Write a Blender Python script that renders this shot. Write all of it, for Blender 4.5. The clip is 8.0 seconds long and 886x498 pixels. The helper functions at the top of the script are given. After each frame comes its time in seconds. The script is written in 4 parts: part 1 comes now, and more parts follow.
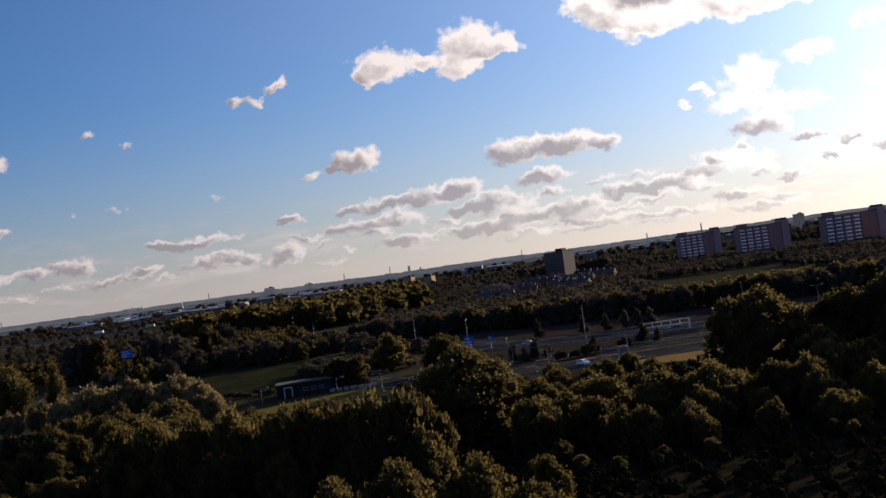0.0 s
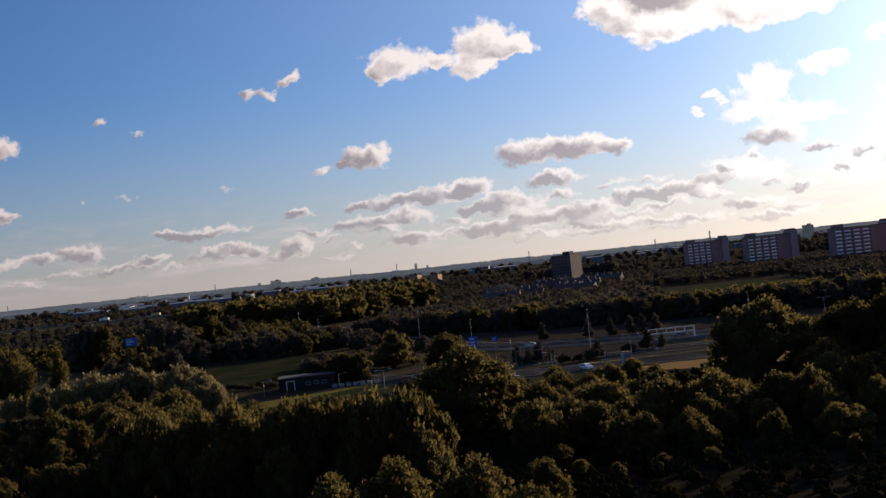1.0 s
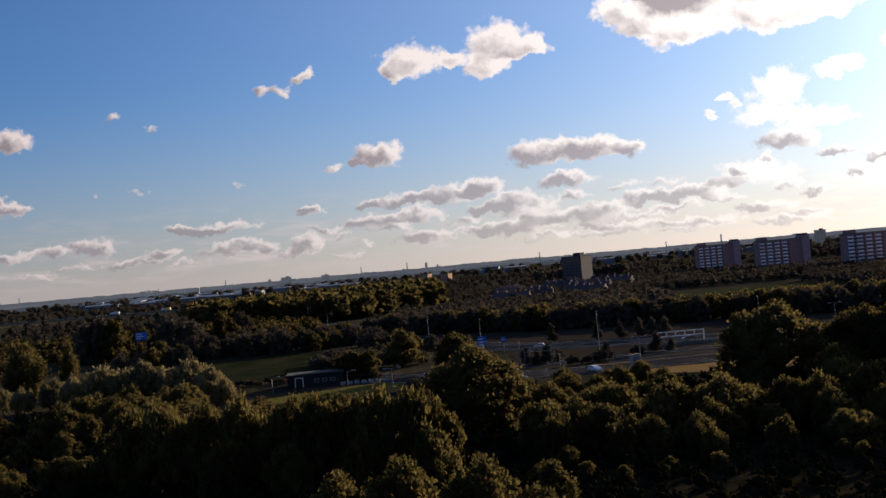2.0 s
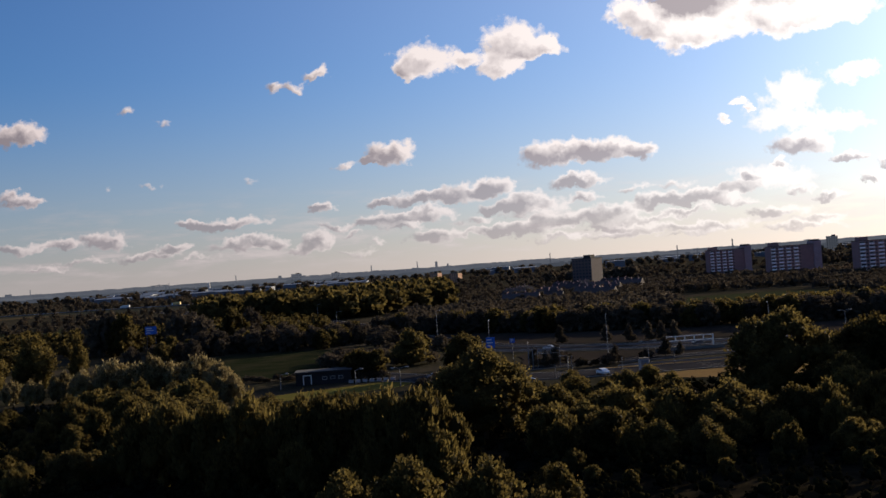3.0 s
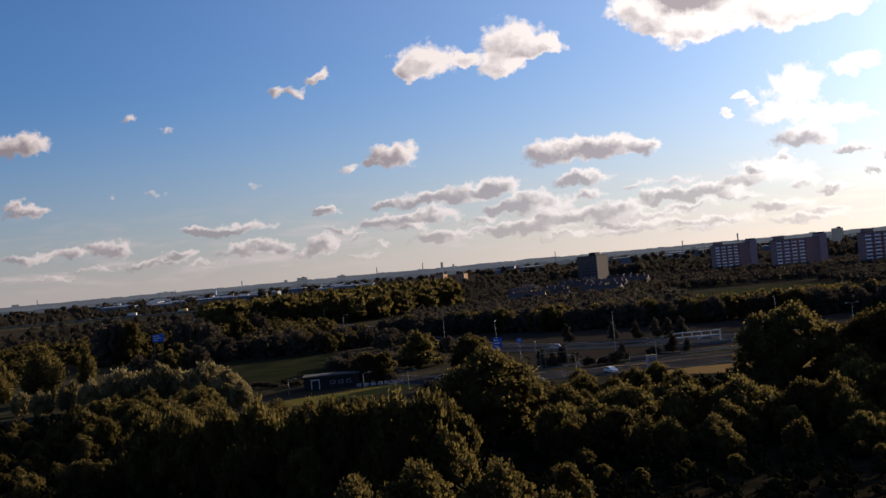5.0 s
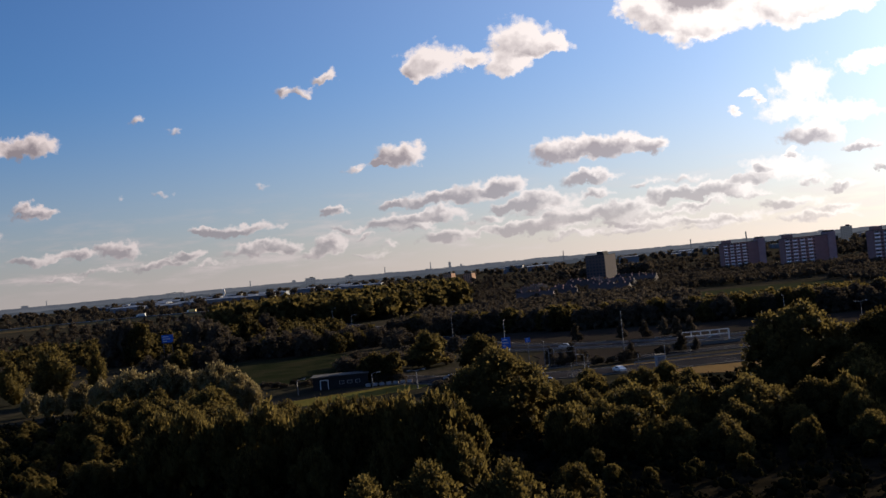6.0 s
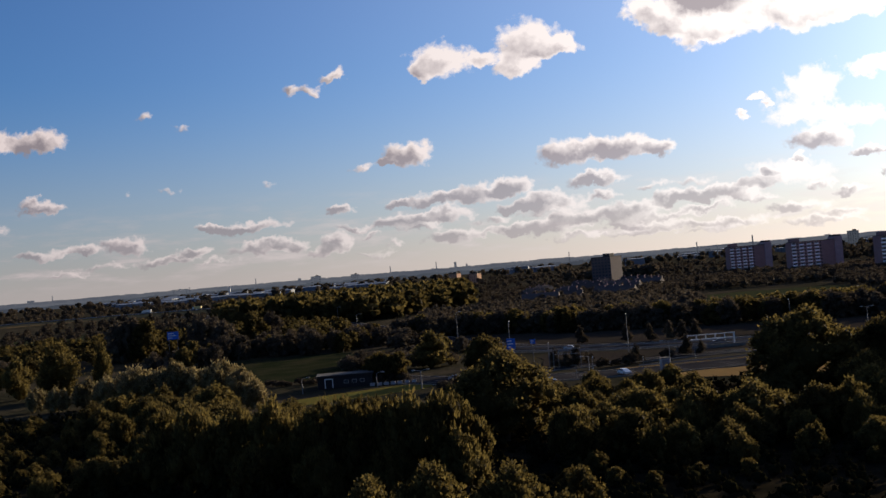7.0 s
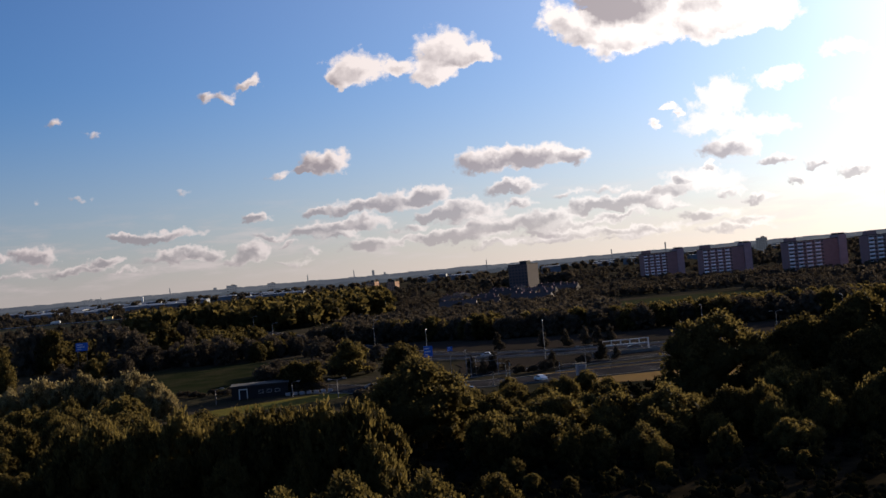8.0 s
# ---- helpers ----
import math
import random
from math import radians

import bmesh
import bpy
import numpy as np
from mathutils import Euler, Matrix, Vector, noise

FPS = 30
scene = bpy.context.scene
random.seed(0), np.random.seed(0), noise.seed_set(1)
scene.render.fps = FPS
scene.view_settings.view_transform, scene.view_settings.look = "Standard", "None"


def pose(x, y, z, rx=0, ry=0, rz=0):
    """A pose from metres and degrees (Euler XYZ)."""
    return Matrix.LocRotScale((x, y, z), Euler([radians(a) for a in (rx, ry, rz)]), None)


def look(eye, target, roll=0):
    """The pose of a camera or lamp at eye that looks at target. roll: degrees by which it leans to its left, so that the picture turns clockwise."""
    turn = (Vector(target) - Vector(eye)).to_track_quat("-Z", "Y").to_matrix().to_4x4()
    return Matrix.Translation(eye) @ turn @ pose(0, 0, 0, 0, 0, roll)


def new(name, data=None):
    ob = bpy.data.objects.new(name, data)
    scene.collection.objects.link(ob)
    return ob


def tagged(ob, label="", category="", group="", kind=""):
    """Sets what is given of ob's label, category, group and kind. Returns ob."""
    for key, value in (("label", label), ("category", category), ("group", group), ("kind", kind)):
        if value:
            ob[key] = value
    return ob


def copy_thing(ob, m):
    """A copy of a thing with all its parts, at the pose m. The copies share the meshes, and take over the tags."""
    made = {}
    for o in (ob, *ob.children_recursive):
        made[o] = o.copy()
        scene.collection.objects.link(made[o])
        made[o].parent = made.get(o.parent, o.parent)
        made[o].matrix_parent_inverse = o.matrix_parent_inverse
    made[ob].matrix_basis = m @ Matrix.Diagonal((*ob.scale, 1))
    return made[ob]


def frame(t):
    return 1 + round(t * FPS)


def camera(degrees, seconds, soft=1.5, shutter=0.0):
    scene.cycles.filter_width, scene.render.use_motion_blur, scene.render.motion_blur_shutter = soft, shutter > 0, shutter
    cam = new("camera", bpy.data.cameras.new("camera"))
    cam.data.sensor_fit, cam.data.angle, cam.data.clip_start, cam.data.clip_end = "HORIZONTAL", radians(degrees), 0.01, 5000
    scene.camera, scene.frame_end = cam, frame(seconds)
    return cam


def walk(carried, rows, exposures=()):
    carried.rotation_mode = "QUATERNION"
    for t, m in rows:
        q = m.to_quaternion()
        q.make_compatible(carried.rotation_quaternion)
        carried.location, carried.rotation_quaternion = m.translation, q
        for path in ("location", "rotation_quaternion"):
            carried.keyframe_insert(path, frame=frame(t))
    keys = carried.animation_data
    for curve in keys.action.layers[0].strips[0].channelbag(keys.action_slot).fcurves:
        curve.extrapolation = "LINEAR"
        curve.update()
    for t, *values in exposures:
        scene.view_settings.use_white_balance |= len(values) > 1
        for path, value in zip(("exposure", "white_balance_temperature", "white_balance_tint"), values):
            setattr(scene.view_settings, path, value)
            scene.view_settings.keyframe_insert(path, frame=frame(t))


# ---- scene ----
cam = camera(45, 8.0, soft=1.5)
PATH = [
    (0.0, look((-0.339, 0.288, 29.492), (30.27, 999.73, 45.35), -7.930)),
    (0.5, look((-0.272, 0.243, 29.539), (25.99, 999.80, 45.33), -7.046)),
    (1.0, look((-0.180, 0.393, 29.592), (23.30, 1000.01, 45.15), -5.956)),
    (1.5, look((-0.122, 0.318, 29.609), (19.55, 1000.02, 45.17), -5.624)),
    (3.0, look((-0.021, 0.097, 29.850), (3.71, 999.96, 45.73), -4.015)),
    (3.5, look((0.008, -0.019, 30.006), (-0.01, 999.85, 46.08), -4.345)),
    (4.0, look((0.097, 0.026, 30.105), (-0.15, 999.89, 46.62), -4.389)),
    (4.5, look((0.065, 0.075, 30.100), (3.90, 999.93, 46.79), -5.013)),
    (6.0, look((-0.044, -0.339, 30.245), (-8.37, 999.49, 47.36), -5.510)),
    (6.5, look((-0.066, -0.423, 30.356), (-12.68, 999.36, 47.70), -5.045)),
    (7.0, look((-0.086, -0.481, 30.401), (-13.80, 999.28, 47.85), -4.842)),
    (7.5, look((0.077, -0.088, 30.331), (2.01, 999.75, 47.95), -4.829)),
    (8.0, look((0.303, 1.215, 30.132), (63.57, 998.96, 48.55), -5.149)),
]
EXPOSURE = [(0.0, 0.6), (8.0, 0.6)]
walk(cam, PATH, EXPOSURE)

SKY_AIR, SKY_DUST, SKY_OZONE = 1.0, 0.6, 2.6
SKY_STRENGTH, SKY_GAIN, SUN_POWER = 0.066, (0.46, 0.735, 1.18), 5.0
CLOUD_SHADE_FAR, CLOUD_SHADE_SUN = (2.6, 2.25, 2.5), (6.6, 5.9, 6.1)
CLOUD_LIT_FAR, CLOUD_LIT_SUN = (7.4, 6.3, 6.2), (15.0, 14.2, 13.6)
HAZE_FAR, HAZE_SUN = (4.6, 4.0, 3.9), (15.5, 12.4, 10.6)
GLOW, WIDE_GLOW = (13.5, 12.3, 11.2), (3.9, 3.7, 3.5)
# emission colours that paint haze over the far skyline
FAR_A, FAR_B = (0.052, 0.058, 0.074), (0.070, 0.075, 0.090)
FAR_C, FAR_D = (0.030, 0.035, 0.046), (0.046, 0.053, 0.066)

# ---------------------------------------------------------------- sky, sun
SUN_AZ, SUN_EL = 48.0, 12.5          # degrees to the right of +Y, degrees up

world = bpy.data.worlds.new("evening_sky")
scene.world = world
world.use_nodes = True
wt = world.node_tree
wt.nodes.clear()


def wmath(op, a, b=None, c=None, clamp=False):
    n = wt.nodes.new("ShaderNodeMath")
    n.operation = op
    n.use_clamp = clamp
    for i, s in enumerate((a, b, c)):
        if s is None:
            continue
        if isinstance(s, (int, float)):
            n.inputs[i].default_value = s
        else:
            wt.links.new(s, n.inputs[i])
    return n.outputs[0]


def wvec(op, a, b=None, out=0):
    n = wt.nodes.new("ShaderNodeVectorMath")
    n.operation = op
    for i, s in enumerate((a, b)):
        if s is None:
            continue
        if isinstance(s, tuple):
            n.inputs[i].default_value = s
        else:
            wt.links.new(s, n.inputs[i])
    return n.outputs[out]


def wmix(fac, a, b):
    n = wt.nodes.new("ShaderNodeMix")
    n.data_type = "RGBA"
    for s, i in ((fac, 0), (a, 6), (b, 7)):
        if isinstance(s, (int, float)):
            n.inputs[i].default_value = s
        elif isinstance(s, tuple):
            n.inputs[i].default_value = (*s, 1)
        else:
            wt.links.new(s, n.inputs[i])
    return n.outputs[2]


def wnoise(vec, scale, detail=4.0, rough=0.55):
    n = wt.nodes.new("ShaderNodeTexNoise")
    n.inputs["Scale"].default_value = scale
    n.inputs["Detail"].default_value = detail
    n.inputs["Roughness"].default_value = rough
    wt.links.new(vec, n.inputs["Vector"])
    return n


sky = wt.nodes.new("ShaderNodeTexSky")
sky.sky_type = "NISHITA"
sky.sun_disc = False
sky.sun_elevation = radians(SUN_EL)
sky.sun_rotation = radians(SUN_AZ)
sky.altitude = 30
sky.air_density, sky.dust_density, sky.ozone_density = SKY_AIR, SKY_DUST, SKY_OZONE

way = wt.nodes.new("ShaderNodeTexCoord").outputs["Generated"]
sep = wt.nodes.new("ShaderNodeSeparateXYZ")
wt.links.new(way, sep.inputs[0])
ahead = wmath("MAXIMUM", sep.outputs[1], 0.02)
flat = wt.nodes.new("ShaderNodeCombineXYZ")
wt.links.new(wmath("DIVIDE", sep.outputs[0], ahead), flat.inputs[0])
wt.links.new(wmath("DIVIDE", sep.outputs[2], ahead), flat.inputs[1])
plane = flat.outputs[0]
# billowing edges: the cloud plane is bent by two scales of noise
warp = wvec("ADD", plane, wvec("MULTIPLY", wvec("SUBTRACT", wnoise(plane, 38, 3, 0.5).outputs["Color"], (0.5, 0.5, 0.5)), (0.038, 0.024, 0)))
warp = wvec("ADD", warp, wvec("MULTIPLY", wvec("SUBTRACT", wnoise(plane, 120, 5, 0.60).outputs["Color"], (0.5, 0.5, 0.5)), (0.016, 0.012, 0)))
# x and y: the bent cloud plane; z gathers how thick the cloud is
state = wvec("MULTIPLY", warp, (1, 1, 0))
lift = wmath("MULTIPLY", sep.outputs[0], 0.0001)


def cloud(u, v, a, b, dense=1.0, lit=0.0):
    """A cumulus lobe: centre and half axes as slopes to the side of and above straight ahead; lit: how thin and white."""
    global state, lift
    rel = wvec("MULTIPLY", wvec("SUBTRACT", state, (u, v, 0)), (1 / a, 1 / b, 0))
    flat_base = wvec("MAXIMUM", rel, wvec("MULTIPLY", rel, (-1, -1.6, 0)))
    w = wmath("MULTIPLY", wmath("SUBTRACT", 1.15, wvec("LENGTH", flat_base, out=1), clamp=True), dense)
    facing = wvec("DOT_PRODUCT", rel, (0.75, 0.85, 0), out=1)
    if lit:
        facing = wmath("ADD", facing, lit)
    lift = wmath("MULTIPLY_ADD", w, facing, lift)
    c = wt.nodes.new("ShaderNodeCombineXYZ")
    wt.links.new(w, c.inputs[2])
    state = wvec("ADD", state, c.outputs[0])


cloud(0.1918, 0.2243, 0.0254, 0.0201, 1.00, 0.60)
cloud(0.2173, 0.2101, 0.0291, 0.0211, 1.00, 0.50)
cloud(0.2414, 0.1992, 0.0328, 0.0275, 1.00, 0.70)
cloud(0.2682, 0.2025, 0.0306, 0.0254, 1.00, 0.70)
cloud(0.2525, 0.2325, 0.0449, 0.0275, 1.00, -0.55)
cloud(0.3080, 0.2154, 0.0370, 0.0275, 1.00, 0.80)
cloud(0.3429, 0.2064, 0.0396, 0.0254, 1.00, 0.80)
cloud(0.3851, 0.2149, 0.0502, 0.0254, 1.00, 0.80)
cloud(0.3083, 0.2512, 0.1215, 0.0317, 1.00, 0.50)
cloud(0.3341, 0.2284, 0.0317, 0.0127, 0.60, -0.60)
cloud(-0.0022, 0.1902, 0.0367, 0.0243, 1.00, 0.45)
cloud(0.0367, 0.1910, 0.0130, 0.0115, 0.80, 0.60)
cloud(0.0838, 0.2025, 0.0391, 0.0271, 1.00, 0.50)
cloud(0.0679, 0.1818, 0.0284, 0.0149, 1.00, 0.50)
cloud(0.1083, 0.1956, 0.0260, 0.0162, 1.00, 0.50)
cloud(-0.0186, 0.1838, 0.0166, 0.0135, 0.90, 0.50)
cloud(0.1126, 0.0949, 0.0367, 0.0183)
cloud(0.1588, 0.0949, 0.0367, 0.0162)
cloud(0.1947, 0.0932, 0.0225, 0.0122)
cloud(0.1346, 0.0700, 0.0367, 0.0088)
cloud(-0.0403, 0.1078, 0.0296, 0.0169)
cloud(-0.0582, 0.1026, 0.0148, 0.0061)
cloud(-0.0833, 0.1001, 0.0154, 0.0068, 0.50)
cloud(-0.0091, 0.0637, 0.0391, 0.0108)
cloud(0.0282, 0.0667, 0.0308, 0.0149)
cloud(0.0576, 0.0692, 0.0237, 0.0115)
cloud(-0.0516, 0.0633, 0.0154, 0.0061)
cloud(-0.1073, 0.0626, 0.0160, 0.0074)
cloud(0.0881, 0.0518, 0.0426, 0.0128)
cloud(0.0615, 0.0503, 0.0260, 0.0074)
cloud(0.1415, 0.0570, 0.0189, 0.0068)
cloud(-0.0476, 0.0455, 0.0367, 0.0101)
cloud(-0.0103, 0.0481, 0.0308, 0.0095)
cloud(0.0014, 0.0270, 0.0355, 0.0095)
cloud(0.0518, 0.0286, 0.0284, 0.0081)
cloud(0.0889, 0.0287, 0.0426, 0.0108)
cloud(0.1239, 0.0349, 0.0367, 0.0115)
cloud(0.1639, 0.0385, 0.0308, 0.0135)
cloud(0.1683, 0.0268, 0.0325, 0.0074)
cloud(0.2016, 0.0457, 0.0237, 0.0095)
cloud(0.2309, 0.0477, 0.0284, 0.0095)
cloud(0.2601, 0.0475, 0.0308, 0.0108)
cloud(0.2871, 0.0541, 0.0249, 0.0095)
cloud(0.2917, 0.0652, 0.0118, 0.0068, 0.80)
cloud(0.3420, 0.1428, 0.0379, 0.0230, 0.62, 0.90)
cloud(0.3345, 0.1155, 0.0450, 0.0243, 0.62, 0.90)
cloud(0.2881, 0.1320, 0.0130, 0.0061, 1.00, 0.90)
cloud(0.2736, 0.1172, 0.0095, 0.0054, 0.90, 0.90)
cloud(0.3008, 0.1248, 0.0077, 0.0054, 0.80, 0.90)
cloud(0.3471, 0.0880, 0.0355, 0.0162)
cloud(0.3231, 0.0725, 0.0101, 0.0061)
cloud(0.3906, 0.0752, 0.0189, 0.0068)
cloud(0.4065, 0.0550, 0.0095, 0.0061)
cloud(0.3717, 0.0379, 0.0178, 0.0068)
cloud(0.3195, 0.0285, 0.0367, 0.0074)
cloud(0.4025, 0.1550, 0.0308, 0.0162, 0.90, 0.90)
cloud(-0.3862, 0.1470, 0.0284, 0.0162)
cloud(-0.3867, 0.0868, 0.0260, 0.0095)
cloud(-0.2858, 0.1622, 0.0101, 0.0081, 0.50)
cloud(-0.2508, 0.1549, 0.0095, 0.0068, 0.45)
cloud(-0.1050, 0.1872, 0.0178, 0.0088, 0.80)
cloud(-0.1441, 0.1755, 0.0107, 0.0074, 0.70)
cloud(-0.1238, 0.1760, 0.0154, 0.0074, 0.60)
cloud(-0.3084, 0.0915, 0.0095, 0.0047, 0.35)
cloud(-0.2605, 0.0926, 0.0130, 0.0054, 0.36)
cloud(-0.1726, 0.0907, 0.0083, 0.0054, 0.38)
cloud(-0.1956, 0.0512, 0.0426, 0.0081)
cloud(-0.2299, 0.0535, 0.0189, 0.0061, 0.80)
cloud(-0.3101, 0.0452, 0.0249, 0.0115)
cloud(-0.3501, 0.0416, 0.0201, 0.0088)
cloud(-0.3899, 0.0409, 0.0284, 0.0095)
cloud(-0.2726, 0.0280, 0.0343, 0.0074)
cloud(-0.2457, 0.0329, 0.0189, 0.0068)
cloud(-0.1855, 0.0297, 0.0320, 0.0088)
cloud(-0.1546, 0.0325, 0.0189, 0.0095)
cloud(-0.1123, 0.0306, 0.0189, 0.0115)
cloud(-0.1234, 0.0242, 0.0201, 0.0061, 0.80)
cloud(-0.0607, 0.0259, 0.0130, 0.0054, 0.60)
cloud(-0.4381, 0.1487, 0.0355, 0.0176)
cloud(-0.4594, 0.0713, 0.0355, 0.0122)
cloud(0.4669, 0.1759, 0.0355, 0.0149, 0.55, 0.90)
cloud(0.4679, 0.0599, 0.0249, 0.0095)
cloud(0.4314, 0.0673, 0.0201, 0.0068)
cloud(0.4678, 0.1227, 0.0296, 0.0135, 0.50, 0.90)
cloud(0.3869, 0.1071, 0.0355, 0.0176, 0.70, 0.90)
cloud(0.2102, 0.0210, 0.0473, 0.0068, 0.70)
cloud(0.2631, 0.0196, 0.0414, 0.0068, 0.70)
cloud(0.3421, 0.0136, 0.0473, 0.0068, 0.70)
cloud(-0.0955, 0.0435, 0.0237, 0.0047, 0.70)
cloud(-0.0748, 0.0367, 0.0154, 0.0041, 0.60)
cloud(-0.0323, 0.0375, 0.0237, 0.0054, 0.70)
cloud(0.0369, 0.0406, 0.0237, 0.0061, 0.70)
cloud(0.0794, 0.0427, 0.0260, 0.0061, 0.60)
cloud(0.1868, 0.0601, 0.0237, 0.0054, 0.50)
cloud(0.2241, 0.0614, 0.0237, 0.0061, 0.50)
cloud(0.2272, 0.0347, 0.0237, 0.0054, 0.70)
cloud(0.2005, 0.0315, 0.0296, 0.0054, 0.80)
cloud(0.2486, 0.0363, 0.0237, 0.0054, 0.70)
cloud(0.2860, 0.0409, 0.0260, 0.0054, 0.70)
cloud(0.3449, 0.0481, 0.0178, 0.0054, 0.70)
cloud(0.2987, 0.0663, 0.0296, 0.0149, 0.70, 0.80)
cloud(0.3299, 0.0585, 0.0355, 0.0162, 0.60, 0.90)
cloud(0.3586, 0.0204, 0.0296, 0.0061, 0.70)
cloud(0.1146, 0.0178, 0.0355, 0.0054, 0.70)
cloud(0.1729, 0.0177, 0.0355, 0.0054, 0.70)
cloud(0.2415, 0.0146, 0.0355, 0.0047, 0.60)
cloud(-0.0761, 0.0193, 0.0237, 0.0041, 0.50)
cloud(-0.3352, 0.0268, 0.0355, 0.0041, 0.50)
cloud(-0.2296, 0.0219, 0.0296, 0.0041, 0.50)
cloud(-0.3674, 0.0218, 0.0296, 0.0041, 0.50)

gathered = wt.nodes.new("ShaderNodeSeparateXYZ")
wt.links.new(state, gathered.inputs[0])
thick = gathered.outputs[2]

fluff = wnoise(plane, 80, 7, 0.66).outputs["Fac"]
# thin streaky cloud low down and loose cumulus all round the rest of the sky
low = wt.nodes.new("ShaderNodeCombineXYZ")
wt.links.new(wmath("MULTIPLY", wmath("ARCTAN2", sep.outputs[0], sep.outputs[1]), 14.0), low.inputs[0])
wt.links.new(wmath("MULTIPLY", sep.outputs[2], 75.0), low.inputs[1])
streak = wnoise(low.outputs[0], 1.0, 6, 0.6).outputs["Fac"]
band = wmath("MULTIPLY", wmath("SUBTRACT", 0.085, sep.outputs[2], clamp=True), 14.0, clamp=True)
band = wmath("MULTIPLY", band, wmath("MULTIPLY", wmath("SUBTRACT", sep.outputs[2], 0.004, clamp=True), 60.0, clamp=True))
streaks = wmath("MULTIPLY", band, wmath("MULTIPLY", wmath("SUBTRACT", streak, 0.47), 6.0, clamp=True))
around = wmath("MULTIPLY", wmath("SUBTRACT", wnoise(way, 5.0, 6, 0.6).outputs["Fac"], 0.54), 6.0, clamp=True)
outside = wmath("SUBTRACT", 1.0, wmath("MULTIPLY", wmath("SUBTRACT", sep.outputs[1], 0.60), 6.0, clamp=True))
around = wmath("MULTIPLY", around, outside)

body = wmath("ADD", thick, wmath("MULTIPLY", wmath("SUBTRACT", fluff, 0.52), 0.85))
front = wmath("GREATER_THAN", sep.outputs[1], 0.2)
cover = wmath("MULTIPLY", wmath("MULTIPLY", wmath("SUBTRACT", body, 0.18), 3.3, clamp=True), front)
present = wmath("MULTIPLY", thick, 8.0, clamp=True)
cover = wmath("MULTIPLY", cover, present)
height = wmath("DIVIDE", lift, wmath("MAXIMUM", thick, 0.05))
core = wmath("MULTIPLY", wmath("SUBTRACT", thick, 0.32), 1.5, clamp=True)
billow = wnoise(plane, 52, 4, 0.5).outputs["Fac"]
shine = wmath("ADD", wmath("MULTIPLY_ADD", height, 1.15, 0.80), wmath("MULTIPLY", wmath("SUBTRACT", billow, 0.5), 1.6))
shine = wmath("ADD", shine, wmath("MULTIPLY", wmath("SUBTRACT", fluff, 0.5), 0.55))
shine = wmath("SUBTRACT", shine, wmath("MULTIPLY", core, 0.80))
shine = wmath("MINIMUM", wmath("MAXIMUM", shine, 0.0), 1.0)
# nearness to the sun brightens cloud and haze alike
sun_way = (math.sin(radians(SUN_AZ)) * math.cos(radians(SUN_EL)), math.cos(radians(SUN_AZ)) * math.cos(radians(SUN_EL)), math.sin(radians(SUN_EL)))
toward = wmath("MAXIMUM", wvec("DOT_PRODUCT", way, sun_way, out=1), 0.0)
aureole = wmath("POWER", toward, 19.0)
wide = wmath("POWER", toward, 3.6)
gray = wmix(wide, CLOUD_SHADE_FAR, CLOUD_SHADE_SUN)
white = wmix(wide, CLOUD_LIT_FAR, CLOUD_LIT_SUN)
tint = wmix(shine, gray, white)

air = wvec("MULTIPLY", sky.outputs[0], SKY_GAIN)
glow = wmix(aureole, (0, 0, 0), GLOW)
air = wvec("ADD", wvec("ADD", air, glow), wmix(wide, (0, 0, 0), WIDE_GLOW))
haze_fac = wmath("POWER", wmath("SUBTRACT", 1.0, wmath("MULTIPLY", wmath("MAXIMUM", sep.outputs[2], 0.0), 5.0, clamp=True), clamp=True), 2.0)
air = wmix(wmath("MULTIPLY", haze_fac, 0.80), air, wmix(wide, HAZE_FAR, HAZE_SUN))
veil = wmix(wmath("MULTIPLY", streaks, 0.75), air, wmix(streak, gray, white))
veil = wmix(wmath("MULTIPLY", around, 0.4), veil, wmix(fluff, gray, white))
# cloud far down in the haze fades
fade = wmath("MULTIPLY_ADD", wmath("MULTIPLY", sep.outputs[2], 9.0, clamp=True), 0.45, 0.55)
final = wmix(wmath("MULTIPLY", cover, fade), veil, tint)
back = wt.nodes.new("ShaderNodeBackground")
back.inputs[1].default_value = SKY_STRENGTH
wt.links.new(final, back.inputs[0])
wt.links.new(back.outputs[0], wt.nodes.new("ShaderNodeOutputWorld").inputs[0])

sun_data = bpy.data.lights.new("sun", "SUN")
sun_data.energy, sun_data.angle, sun_data.color = SUN_POWER, radians(0.6), (1.0, 0.82, 0.58)
sun = new("sun", sun_data)
sun.matrix_world = look((sun_way[0] * 500, sun_way[1] * 500, sun_way[2] * 500), (0, 0, 0))

# ---------------------------------------------------------------- materials


